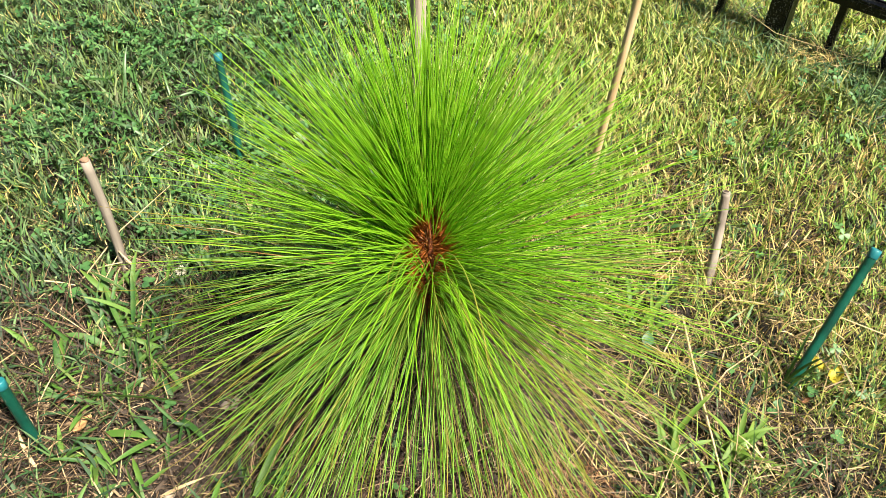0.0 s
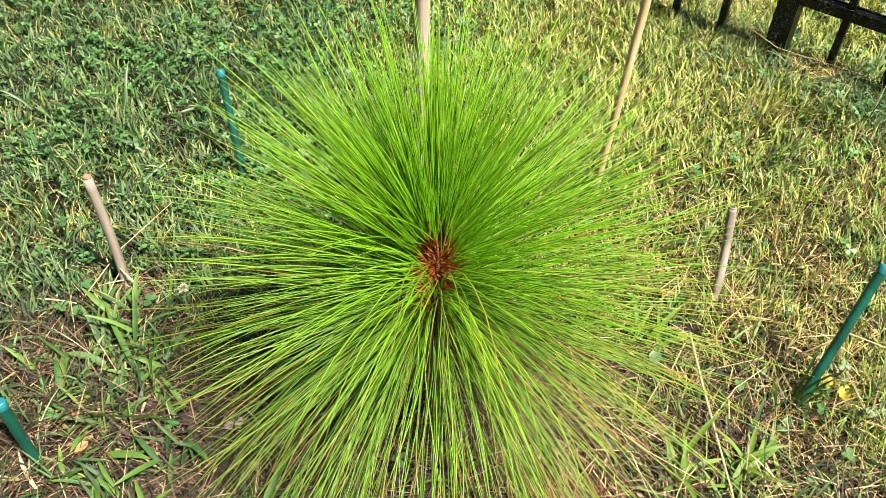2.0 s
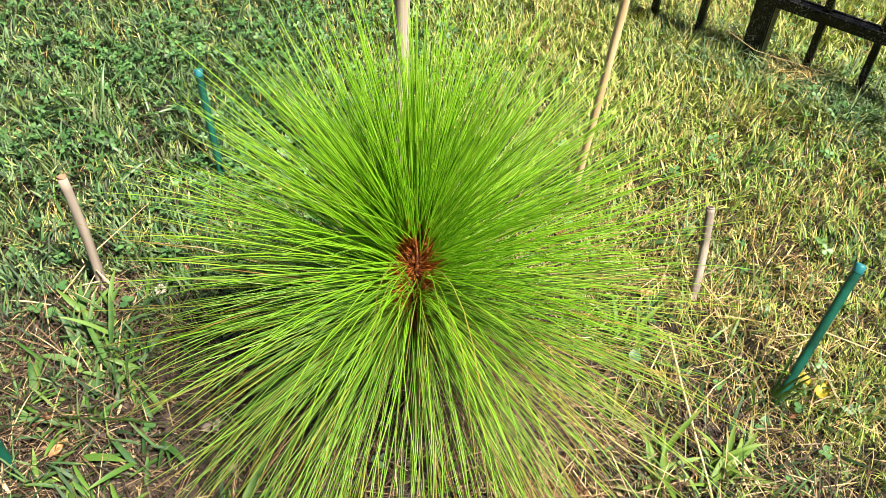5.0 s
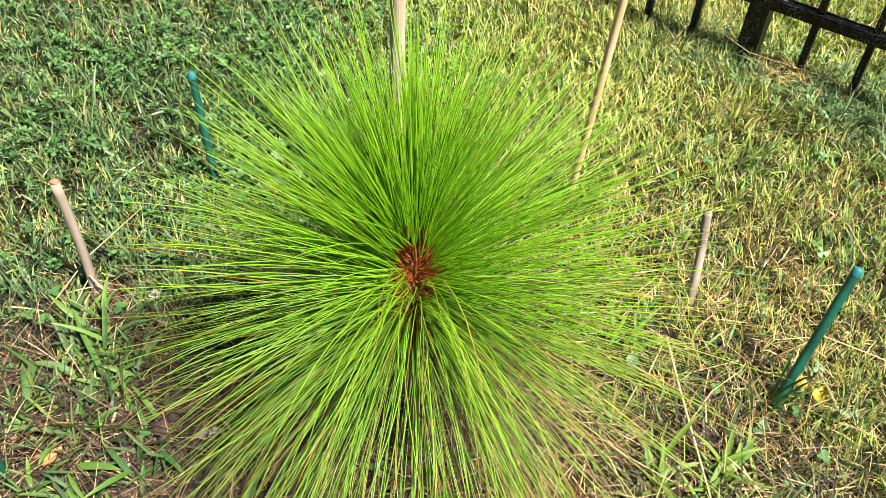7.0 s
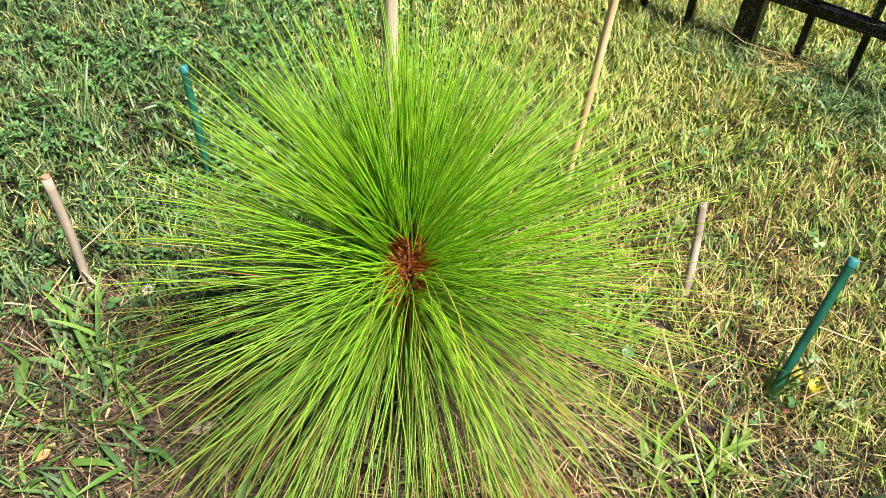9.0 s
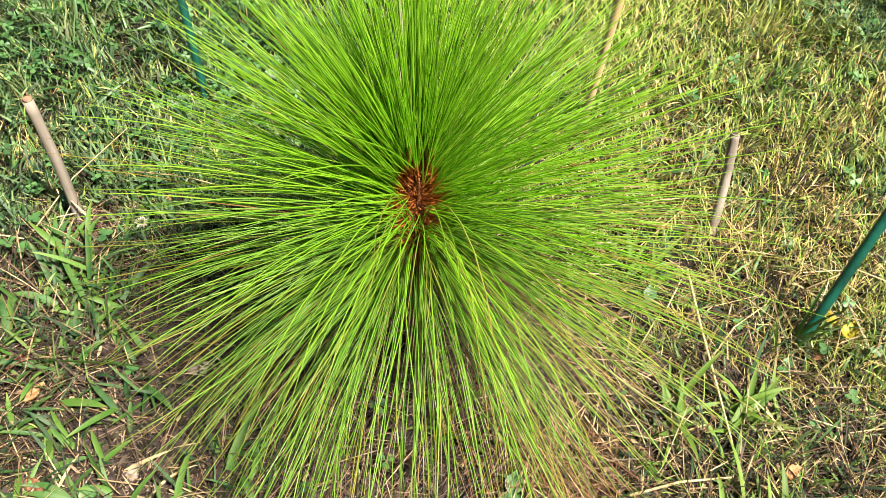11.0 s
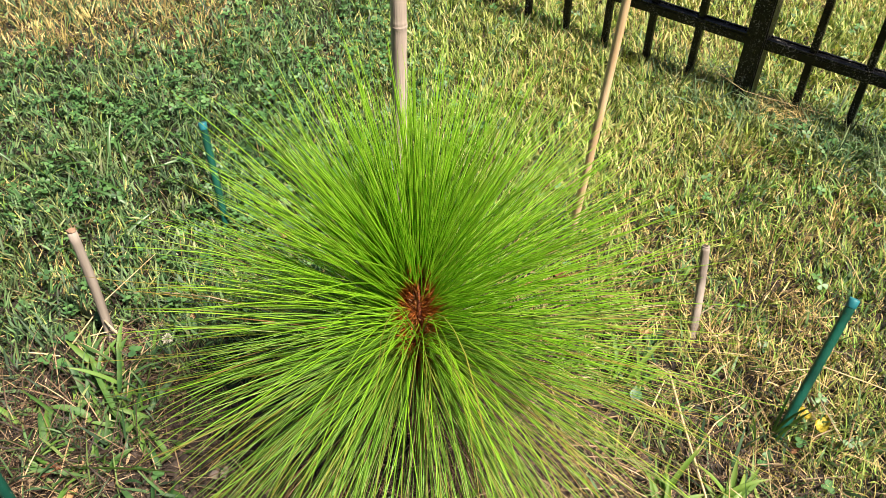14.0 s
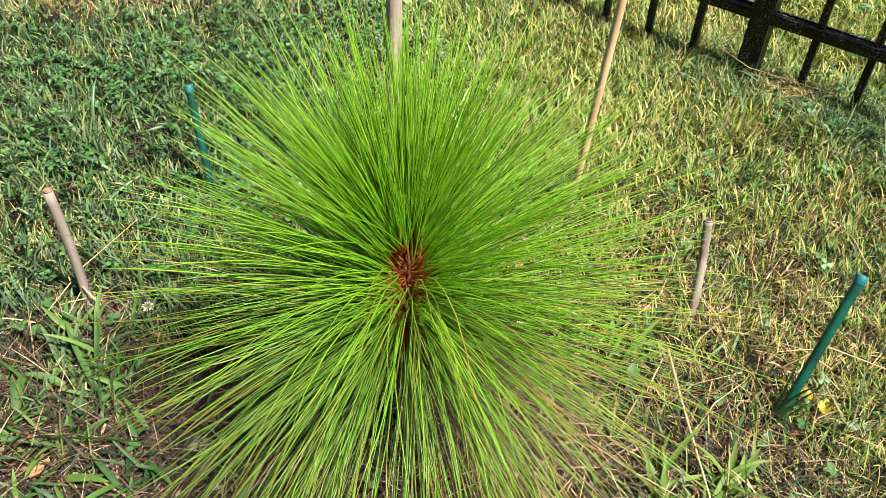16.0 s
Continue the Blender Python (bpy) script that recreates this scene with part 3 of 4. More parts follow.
def crumbs(n):
    bm = bmesh.new()
    bmesh.ops.create_icosphere(bm, subdivisions=1, radius=1)
    bv = np.array([w.co[:] for w in bm.verts])
    bt = np.array([[w.index for w in f.verts] for f in bm.faces])
    bm.free()
    x, y = U(-0.5, 0.35, n * 6), U(0.25, 0.95, n * 6)
    k = rng.random(n * 6) < bareness(x, y)
    x, y = x[k][:n], y[k][:n]
    n = len(x)
    s = 0.001 + 0.008 * rng.random(n) ** 4
    v = bv[None] * (1 + NRM(0, 0.18, (n, len(bv), 1))) * s[:, None, None] * np.array([1, 1, 0.7])
    v += np.stack([x, y, height(x, y) + s * 0.25], 1)[:, None]
    t = (np.arange(n)[:, None, None] * len(bv) + bt[None]).reshape(-1, 3)
    return tagged(new("soil_crumbs", mesh_tris("soil_crumbs", v.reshape(-1, 3), t, M_CLOD)), "loose crumbs of brown soil on the bare patch", "soil", kind="stuff")


crumbs(9500)
STONES = [(-0.286, 0.619, 0.012), (-0.326, 0.478, 0.010), (-0.245, 0.560, 0.007), (-0.21, 0.53, 0.006), (-0.30, 0.46, 0.006)]
for k, (x, y, s) in enumerate(STONES):
    ob = new("stone", rock_mesh("stone", (s, s * 0.8, s), 40 + k, M_STONE, detail=2))
    ob.location = (x, y, float(height(x, y)) + s * 0.25)
    ob.rotation_euler = (0, 0, k * 1.3)
    tagged(ob, "small pinkish-grey stone lying on bare soil", "stone", "stones on the soil")


# ---- stakes ----


def rod(points, radii, sides=14):
    """A closed round rod through points."""
    bm = bmesh.new()
    rings = []
    for k, (p, rad) in enumerate(zip(points, radii)):
        a, b = Vector(points[max(k - 1, 0)]), Vector(points[min(k + 1, len(points) - 1)])
        q = Vector((0, 0, 1)).rotation_difference(b - a)
        rings.append([bm.verts.new(Vector(p) + q @ Vector((rad * math.cos(2 * math.pi * j / sides), rad * math.sin(2 * math.pi * j / sides), 0))) for j in range(sides)])
    for lo, hi in zip(rings, rings[1:]):
        for j in range(sides):
            f = bm.faces.new((lo[j], lo[(j + 1) % sides], hi[(j + 1) % sides], hi[j]))
            f.smooth = True
    bm.faces.new(rings[0][::-1])
    bm.faces.new(rings[-1])
    return bm


def along_line(a, b, fractions):
    a, b = Vector(a), Vector(b)
    return [tuple(a.lerp(b, f)) for f in fractions]


def bamboo_stake(base, top, radius, nodes, mat, label, seed=0, hole=True, swell=1.0, cut=None):
    """A cane with swollen nodes, a slight bow and a cut, hollow end."""
    ob = holder("bamboo_stake", (*base, 0), label, "garden stake", "stakes round the seedling")
    q = random.Random(seed)
    end = Vector(top) - Vector((*base, 0))
    start = Vector((0, 0, 0)) - end * (0.03 / end.length)
    fr, rad = [], []
    marks = sorted({0.0, 1.0, *[k / 12 for k in range(13)]})
    for f in marks:
        if all(abs(f - m) > 0.03 for m in nodes):
            fr.append(f), rad.append(radius * q.uniform(0.97, 1.02) * (1.05 - 0.08 * f))
    for m in nodes:
        for d, k in ((-0.08, 1.0), (-0.05, 1.0), (-0.025, 1.015), (-0.008, 1.05), (0.0, 1.06), (0.006, 1.02), (0.012, 1.045), (0.03, 1.01), (0.05, 1.0), (0.08, 1.0)):
            f = m + d * 0.22 / max(end.length, 0.1)
            fr.append(f), rad.append(radius * (1 + (k - 1) * swell) * (1.045 - 0.08 * m))
    order = sorted(range(len(fr)), key=lambda k: fr[k])
    pts = along_line(start, end, [fr[k] for k in order])
    bow = radius * 0.5
    pts = [(p[0] + bow * math.sin(3.1 * f), p[1], p[2]) for p, f in zip(pts, [fr[k] for k in order])]
    part("cane", rod(pts, [rad[k] for k in order]), mat, ob)
    axis = (end - start).normalized()
    tip = Vector(pts[-1])
    part("cut_end", rod([tip + axis * 0.0003, tip + axis * 0.0022], [radius * 0.93, radius * 0.82]), cut or M_BAMBOO_CUT, ob, "rough cut brown end")
    if hole:
        part("hollow", rod([tip + axis * 0.0020, tip + axis * 0.0028], [radius * 0.6, radius * 0.55], 10), M_HOLE, ob, "dark hollow centre")
    return ob


def green_stake(base, top, radius):
    """A plastic-coated steel stake with faint ribs, small nubs and a flat cap."""
    ob = holder("green_stake", (*base, 0), "dark green plastic-coated metal stake with blue-green cap in the lawn", "garden stake", "stakes round the seedling")
    end = Vector(top) - Vector((*base, 0))
    start = -end * (0.04 / end.length)
    fr = [k / 60 for k in range(61)]
    part("rod", rod(along_line(start, end, fr), [radius * (1.0 + 0.035 * (k % 3 == 0)) for k in range(61)], 16), M_GREEN_STAKE, ob)
    axis = (end - start).normalized()
    part("cap", rod([end - axis * 0.010, end - axis * 0.009, end + axis * 0.001, end + axis * 0.0025], [radius * 1.05, radius * 1.12, radius * 1.12, radius * 0.98], 16), M_GREEN_CAP, ob, "blue-green plastic cap")
    bm = bmesh.new()
    side = axis.orthogonal().normalized()
    for k in range(int((end - start).length / 0.02)):
        for j in range(4):
            d = Matrix.Rotation(j * math.pi / 2 + (k % 2) * math.pi / 4, 3, axis) @ side
            p = start + axis * (0.02 * k + 0.01) + d * radius
            bmesh.ops.create_icosphere(bm, subdivisions=1, radius=0.0007, matrix=Matrix.Translation(p))
    part("nubs", bm, M_GREEN_STAKE, ob)
    return ob


left_cane = bamboo_stake((-0.509, 0.849), (-0.514, 0.856, 0.217), 0.0070, (0.62, 0.24), M_BAMBOO_GREY, "short weathered grey bamboo stake with split base in the lawn", 1, hole=False)
bamboo_stake((0.397, 0.896), (0.399, 0.947, 0.15), 0.0068, (0.86, 0.3), M_BAMBOO_GREY, "short grey bamboo stub with a hollow top, standing in dry grass", 2, swell=2.0, cut=M_BAMBOO_GREY)
bamboo_stake((0.226, 1.125), (0.275, 1.118, 0.95), 0.0065, (0.22, 0.52, 0.80), M_BAMBOO_TAN, "tall thin tan bamboo cane standing behind the seedling", 3)
bamboo_stake((-0.078, 1.12), (-0.082, 1.125, 0.95), 0.0118, (0.12, 0.45, 0.757), M_BAMBOO_PALE, "thick pale grey bamboo pole standing behind the seedling", 4, swell=1.9)
green_stake((-0.392, 1.125), (-0.421, 1.187, 0.186), 0.0066)
green_stake((0.478, 0.702), (0.552, 0.791, 0.198), 0.0066)
green_stake((-0.508, 0.531), (-0.521, 0.541, 0.135), 0.0066)

for k in range(7):                                            # the frayed head of the old cane
    a = k * 0.9
    p = Vector((-0.005 + 0.0050 * math.cos(a), 0.007 + 0.0050 * math.sin(a), 0.2155))
    part("fray", rod([p, p + Vector((0.0012 * math.cos(a), 0.0012 * math.sin(a), 0.003 + 0.003 * (k % 3)))], [0.0012, 0.0005], 5), M_BAMBOO_CUT, left_cane, "frayed brown fibre")

# the splinters that have peeled from the cane's foot
for pts in ([(0.005, -0.008, 0.055), (0.020, -0.012, 0.032), (0.034, -0.014, 0.004)], [(0.000, -0.011, 0.022), (-0.002, -0.030, 0.020), (0.006, -0.055, 0.012), (0.016, -0.070, 0.010)]):
    bm = rod([Vector(p) for p in pts], [0.0010, 0.0021, 0.0018, 0.0008][:len(pts)], 6)
    part("splinter", bm, M_PEEL, left_cane, "pale peeled splinter")


# ---- fence ----


def box(bm, centre, size, turn):
    m = Matrix.Translation(centre) @ Matrix.Rotation(turn, 4, "Z") @ Matrix.Diagonal((*size, 1))
    return bmesh.ops.create_cube(bm, size=1, matrix=m)["verts"]


def bar(centre, size, turn, bevel=0.0025):
    bm = bmesh.new()
    box(bm, centre, size, turn)
    bmesh.ops.bevel(bm, geom=bm.edges[:], offset=bevel, segments=2, affect="EDGES")
    return bm


def channel_rail(length, z, turn):
    """A rail with a raised lip along each edge of its top."""
    bm = bar((0, 0, z), (length, 0.032, 0.020), turn, 0.002)
    n = Vector((-math.sin(turn), math.cos(turn), 0))
    for k in (-1, 1):
        box(bm, n * (0.0125 * k) + Vector((0, 0, z + 0.0115)), (length, 0.005, 0.004), turn)
    return bm


def fence():
    origin = Vector((0.655, 1.656, 0))
    way = Vector((0.794, -0.608, 0)).normalized()
    turn = math.atan2(way.y, way.x)
    ob = holder("metal_fence", tuple(origin), "black powder-coated metal picket fence with pale specks on the lawn", "fence")
    for d in (0.0, -2.42, 2.42):
        p = way * (d + 0.008)
        post = part("post", bar((p.x, p.y, 0.42), (0.044, 0.044, 1.06), turn, 0.003), M_FENCE, ob)
        part("post_cap", bar((p.x, p.y, 0.958), (0.053, 0.053, 0.016), turn, 0.004), M_FENCE, post)
    for z in (0.145, 0.86):
        part("rail", channel_rail(6.0, z, turn), M_FENCE, ob)
    for k in list(range(-24, 0)) + list(range(1, 22)):
        if k % 21 == 0:
            continue
        d = 0.0115 * (1 if k > 0 else -1) + 0.1145 * k
        p = way * d
        part("picket", bar((p.x, p.y, 0.475), (0.0150, 0.0150, 0.91), turn, 0.0015), M_FENCE, ob)
    return ob


fence()

# ---- the pine seedling ----
PX, PY = -0.020, 0.645
pine = holder("longleaf_pine_seedling", (PX, PY, 0), "bushy lime-green pine seedling with long arching needles and red-brown bud", "pine seedling")
q = random.Random(3)
zs = [-0.03 + 0.368 * k / 16 for k in range(17)]
part("stem", rod([(0.004 * math.sin(9 * z), 0.004 * math.cos(7 * z) + 0.03 * max(z, 0) ** 2, z) for z in zs], [0.0075 * (1.15 - 0.4 * max(z, 0)) * q.uniform(0.93, 1.07) if z < 0.25 else max(0.0006, 0.0052 * (0.345 - z) / 0.095) for z in zs]), M_STEM, pine, "brown scaly stem")

n_f = 880
fa = U(0, 2 * np.pi, n_f)
fa = np.mod(fa + 0.085 * np.sin(15 * fa + U(0, 0.8, n_f)) + 0.05 * np.sin(31 * fa), 2 * np.pi)
fu = rng.random(n_f) ** 1.12
fe = np.radians(-28 + 112 * fu ** 0.85)
front = np.clip(-np.sin(fa), 0, 1)                       # 1 towards the open, worked side
d = np.stack([np.cos(fe) * np.cos(fa), np.cos(fe) * np.sin(fa), np.sin(fe)], 1)
gap = np.degrees(np.arccos(np.clip(d @ np.array([0, -0.72, 0.69]), -1, 1)))
keep = (rng.random(n_f) > 0.5 * np.clip(np.sin(fa) * 1.6, 0, 1)) & (gap > 46) | (rng.random(n_f) < np.clip((gap - 27) / 19, 0.07, 1))
fa, fe = fa[keep], fe[keep]
fa = np.r_[fa, np.mod(NRM(-np.pi / 2, 0.55, 46), 2 * np.pi)]      # the curtain that hangs in front
fe = np.r_[fe, np.radians(U(-14, 20, 46))]
young = np.zeros(len(fa), bool)
fa = np.r_[fa, U(0.3, 2.85, 26)]                                 # the short new needles round the bud's tip
fe = np.r_[fe, np.radians(U(66, 87, 26))]
young = np.r_[young, np.ones(26, bool)]
front = np.clip(-np.sin(fa), 0, 1)
d = np.stack([np.cos(fe) * np.cos(fa), np.cos(fe) * np.sin(fa), np.sin(fe)], 1)
n_f = len(fa)
bz = 0.218 + 0.122 * np.clip((np.degrees(fe) + 28) / 112, 0, 1) + NRM(0, 0.008, n_f)
root = np.stack([0.007 * np.cos(fa), 0.007 * np.sin(fa) + 0.03 * bz ** 2, bz], 1)
high = np.clip(np.degrees(fe) / 80, 0, 1)
side_short = 1 - 0.09 * np.clip(np.cos(fa - 3.75), 0, 1) ** 4 * (1 - high)
flen = side_short * U(0.20, 0.355, n_f) * (1 - 0.27 * high) * (1 + (0.14 * front + 0.09 * np.abs(np.cos(fa))) * (1 - high))
fdroop = np.radians(U(3, 24, n_f) * (1 - 0.6 * high) + front ** 2 * (1 - high) * U(15, 62, n_f))
flen = np.where(young, U(0.03, 0.08, n_f), flen)
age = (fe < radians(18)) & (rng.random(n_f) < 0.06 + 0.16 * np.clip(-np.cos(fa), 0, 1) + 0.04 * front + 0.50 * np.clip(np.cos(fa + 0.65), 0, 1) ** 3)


def fascicle(k):
    """Three needles that share a sheath."""
    r3 = np.repeat(root[k][None], 3, 0) + d[k] * 0.012
    return needles(r3, fa[k] + NRM(0, 0.20, 3), fe[k] + NRM(0, 0.17, 3), flen[k] * U(0.78, 1.10, 3), U(0.00040, 0.00074, 3), fdroop[k] * U(0.85, 1.2, 3))


for k in np.argsort(np.abs(fa + np.pi / 2 - 2 * np.pi * (fa > np.pi)) + np.abs(fe - 0.35))[:16]:
    fdroop[k], fe[k] = fdroop[k] + 0.7, U(0.75, 1.15)
# low needles, chiefly in front, take the darker coat that stands in for shade
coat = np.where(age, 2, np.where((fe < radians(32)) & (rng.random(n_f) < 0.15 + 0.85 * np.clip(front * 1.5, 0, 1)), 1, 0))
COATS = (M_NEEDLE, M_NEEDLE_SHADED, M_NEEDLE_OLD)
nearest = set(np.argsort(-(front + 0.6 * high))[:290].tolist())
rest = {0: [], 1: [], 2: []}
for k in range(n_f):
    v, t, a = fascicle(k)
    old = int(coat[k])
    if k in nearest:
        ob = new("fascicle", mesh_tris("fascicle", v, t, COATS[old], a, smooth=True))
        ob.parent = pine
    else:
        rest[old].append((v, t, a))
for old, label in ((0, "dense lime-green needles"), (1, "low green needles with pale tips, in a darker shaded colour"), (2, "older needles with orange-brown tips")):
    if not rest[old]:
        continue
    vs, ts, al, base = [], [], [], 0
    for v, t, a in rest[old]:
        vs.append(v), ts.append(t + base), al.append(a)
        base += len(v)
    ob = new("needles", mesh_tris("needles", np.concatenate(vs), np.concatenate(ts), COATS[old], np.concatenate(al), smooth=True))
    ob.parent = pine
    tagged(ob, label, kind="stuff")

# dead needles that still hang under the skirt, most to the dry side
n = 56
da = np.where(rng.random(n) < 0.6, NRM(-0.95, 0.35, n), NRM(-1.9, 0.6, n))
dz = U(0.10, 0.22, n)
v, t, a = needles(np.stack([0.008 * np.cos(da), 0.008 * np.sin(da) + 0.03 * dz ** 2, dz], 1), da, np.radians(U(-30, 12, n)), U(0.17, 0.30, n), U(0.0003, 0.00055, n), np.radians(U(25, 70, n)))
ob = new("dead_needles", mesh_tris("dead_needles", v, t, M_DEADNEEDLE, a))
ob.parent = pine
tagged(ob, "withered orange-brown needles hanging low", kind="stuff")

# sheaths at the foot of the bundles and the scales of the bud
n = 560
sa, sz = U(0, 2 * np.pi, n), U(0.225, 0.332, n)
se = np.radians(-10 + 85 * np.clip((sz - 0.22) / 0.14, 0, 1) + NRM(0, 9, n))
sr = np.stack([0.007 * np.cos(sa), 0.007 * np.sin(sa) + 0.03 * sz ** 2, sz], 1)
v, t, a = needles(sr, sa, se, U(0.006, 0.022, n), U(0.0004, 0.0008, n), U(-0.2, 0.3, n), 3)
ob = new("bud", mesh_tris("bud", v, t, M_SHEATH, a))
ob.parent = pine
tagged(ob, "red-brown papery bud scales", kind="stuff")


# ---- broad blades, straws and leaves ----


def folded_blade(az, el, length, width, droop, root, steps=8):
    """A broad blade with a keel along its middle, narrow at its foot and pointed at its end."""
    s = np.linspace(0, 1, steps + 1)
    e = el - droop * s ** 1.4
    bend = az + NRM(0, 0.25) * s
    d = np.stack([np.cos(e) * np.cos(bend), np.cos(e) * np.sin(bend), np.sin(e)], 1)
    mid = np.vstack([root, root + np.cumsum(d[:-1] * length / steps, 0)])
    side = np.stack([-np.sin(bend), np.cos(bend), np.zeros(steps + 1)], 1)
    up = np.cross(d, side)
    roll = NRM(0, 0.5)
    side, up = side * math.cos(roll) + up * math.sin(roll), up * math.cos(roll) - side * math.sin(roll)
    w = (width / 2 * np.minimum(0.72 + 1.4 * s, 1.0) * np.clip(1 - s ** 4, 0.02, 1) * (1 + 0.05 * np.sin(s * 19 + az)))[:, None]
    pts = np.stack([mid - side * w + up * w * 0.35, mid, mid + side * w + up * w * 0.35], 1)
    pts[:, :, 2] = np.maximum(pts[:, :, 2], 0.003)
    tri = []
    for k in range(steps):
        for j in (0, 1):
            a = 3 * k + j
            tri += [(a, a + 1, a + 4), (a, a + 4, a + 3)]
    return pts.reshape(-1, 3), np.array(tri), np.repeat(s, 3)


def tuft(place, count, length, width, el, mat, label, category="weed", group="", spread=0.012, aim=None, fan=math.pi):
    ob = holder("grass_tuft", (place[0], place[1], float(height(*place)) - 0.003), label, category, group)
    az = U(0, 2 * np.pi, count) if aim is None else U(aim - fan, aim + fan, count)
    v = np.stack([NRM(0, spread, count), NRM(0, spread, count), np.zeros(count)], 1)
    ln, wd = U(*length, count), U(*width, count)
    ee, dr = U(*el, count), U(0.3, 1.3, count)
    for k in range(count):
        a, b, c = folded_blade(az[k], ee[k], ln[k], wd[k], dr[k], v[k])
        blade = new("blade", mesh_tris("blade", a, b, mat, c, smooth=True))
        blade.parent = ob
    return ob


def crabgrass(blades, label, group, width=(0.008, 0.012), el=(0.25, 0.6), mat=M_BROAD):
    """Sprawling shoots: broad blades at set places and bearings, grouped by the node that they spring from."""
    shoots = collections.defaultdict(list)
    for x, y, turn, long in blades:
        shoots[(round(x / 0.05), round(y / 0.05))].append((x, y, turn, long))
    for cell in shoots.values():
        px, py = cell[0][:2]
        ob = holder("crabgrass_shoot", (px, py, float(height(px, py))), label, "crabgrass", group)
        for x, y, turn, long in cell:
            e = U(*el)
            a, b, c = folded_blade(math.radians(turn) + NRM(0, 0.05), e, long * 1.08, U(*width) * min(1.0, 0.6 + long * 5), U(0.4, 1.0), np.array([x - px, y - py, 0.014]), 9)
            new("blade", mesh_tris("blade", a, b, mat, c, smooth=True)).parent = ob
        for k in range(3):
            tilt = U(0, 6.28)
            a, b, c = folded_blade(tilt, U(0.2, 0.9), U(0.03, 0.07), U(0.004, 0.008), U(0.2, 0.8), np.array([NRM(0, 0.012), NRM(0, 0.012), 0.004]))
            new("blade", mesh_tris("blade", a, b, mat, c, smooth=True)).parent = ob


BROAD = "sprawling shoot of broad bright green crabgrass blades at bare soil"
FRONT_BLADES = [(-0.264, 0.433, 87, 0.068), (-0.205, 0.441, -73, 0.075), (-0.217, 0.481, 79, 0.087), (-0.237, 0.497, 79, 0.035), (-0.315, 0.404, 155, 0.044), (-0.315, 0.404, -20, 0.093), (-0.315, 0.404, -134, 0.043), (-0.263, 0.362, 104, 0.098), (-0.22, 0.363, 107, 0.041), (-0.335, 0.447, 139, 0.064), (-0.335, 0.447, 176, 0.035), (-0.472, 0.606, -17, 0.15), (-0.429, 0.552, -4, 0.061), (-0.34, 0.582, -42, 0.053), (-0.359, 0.486, 124, 0.035), (-0.417, 0.481, 110, 0.042), (-0.464, 0.532, 47, 0.037)]
EDGE_BLADES = [(-0.38, 0.437, 179, 0.046), (-0.38, 0.437, 154, 0.045), (-0.38, 0.437, -107, 0.04), (-0.427, 0.614, 42, 0.035), (-0.362, 0.646, 147, 0.037), (-0.364, 0.62, 130, 0.035), (-0.183, 0.45, 127, 0.035), (-0.198, 0.41, 97, 0.035), (-0.432, 0.682, 131, 0.122), (-0.45, 0.7, 118, 0.063), (-0.42, 0.668, 128, 0.06), (-0.446, 0.653, 95, 0.036), (-0.524, 0.636, 108, 0.065), (-0.484, 0.694, 171, 0.056), (-0.469, 0.709, 168, 0.048), (-0.549, 0.639, 159, 0.04), (-0.506, 0.61, 159, 0.035), (-0.355, 0.634, 139, 0.052), (-0.361, 0.616, 132, 0.035), (-0.429, 0.604, 54, 0.045)]
CANE_BLADES = [(-0.446, 0.736, 88, 0.041), (-0.538, 0.763, 152, 0.057), (-0.404, 0.707, 69, 0.07), (-0.439, 0.716, 86, 0.058), (-0.464, 0.598, 98, 0.035), (-0.426, 0.701, 79, 0.036), (-0.451, 0.655, 92, 0.035), (-0.421, 0.68, 139, 0.047), (-0.465, 0.727, 131, 0.044), (-0.525, 0.648, 104, 0.053), (-0.428, 0.657, 43, 0.039)]
DRY_SIDE_BLADES = [(0.019, 0.548, 28, 0.107), (0.027, 0.537, -24, 0.053), (0.291, 0.583, 49, 0.10), (0.291, 0.583, 54, 0.041), (0.291, 0.583, 5, 0.057), (0.291, 0.583, 70, 0.092), (0.291, 0.583, -69, 0.079), (0.378, 0.582, 65, 0.071), (0.378, 0.582, 37, 0.08), (0.378, 0.582, 44, 0.063), (0.378, 0.582, -132, 0.04), (0.416, 0.571, -48, 0.035), (0.402, 0.464, 88, 0.057), (0.348, 0.403, 81, 0.035), (0.259, 0.521, -75, 0.035)]
crabgrass(FRONT_BLADES, BROAD, "crabgrass shoots")
crabgrass(EDGE_BLADES, BROAD, "crabgrass shoots")
crabgrass(CANE_BLADES, "shoot of broad green crabgrass blades beside the split cane", "crabgrass shoots")
crabgrass(DRY_SIDE_BLADES, "shoot of broad light green crabgrass blades in dry straw", "crabgrass shoots", (0.0065, 0.009), (0.3, 0.8), M_LIME)
CLUMP = [(float(NRM(x, 0.012)), float(NRM(y, 0.012)), float(U(10, 130)), float(U(0.04, 0.08))) for x, y in ((0.295, 0.585), (0.38, 0.585), (0.36, 0.45), (0.285, 0.79)) for k in range(6)]
crabgrass(CLUMP, "tufted shoot of light green crabgrass blades in dry straw", "crabgrass shoots", (0.005, 0.008), (0.4, 0.9), M_LIME)
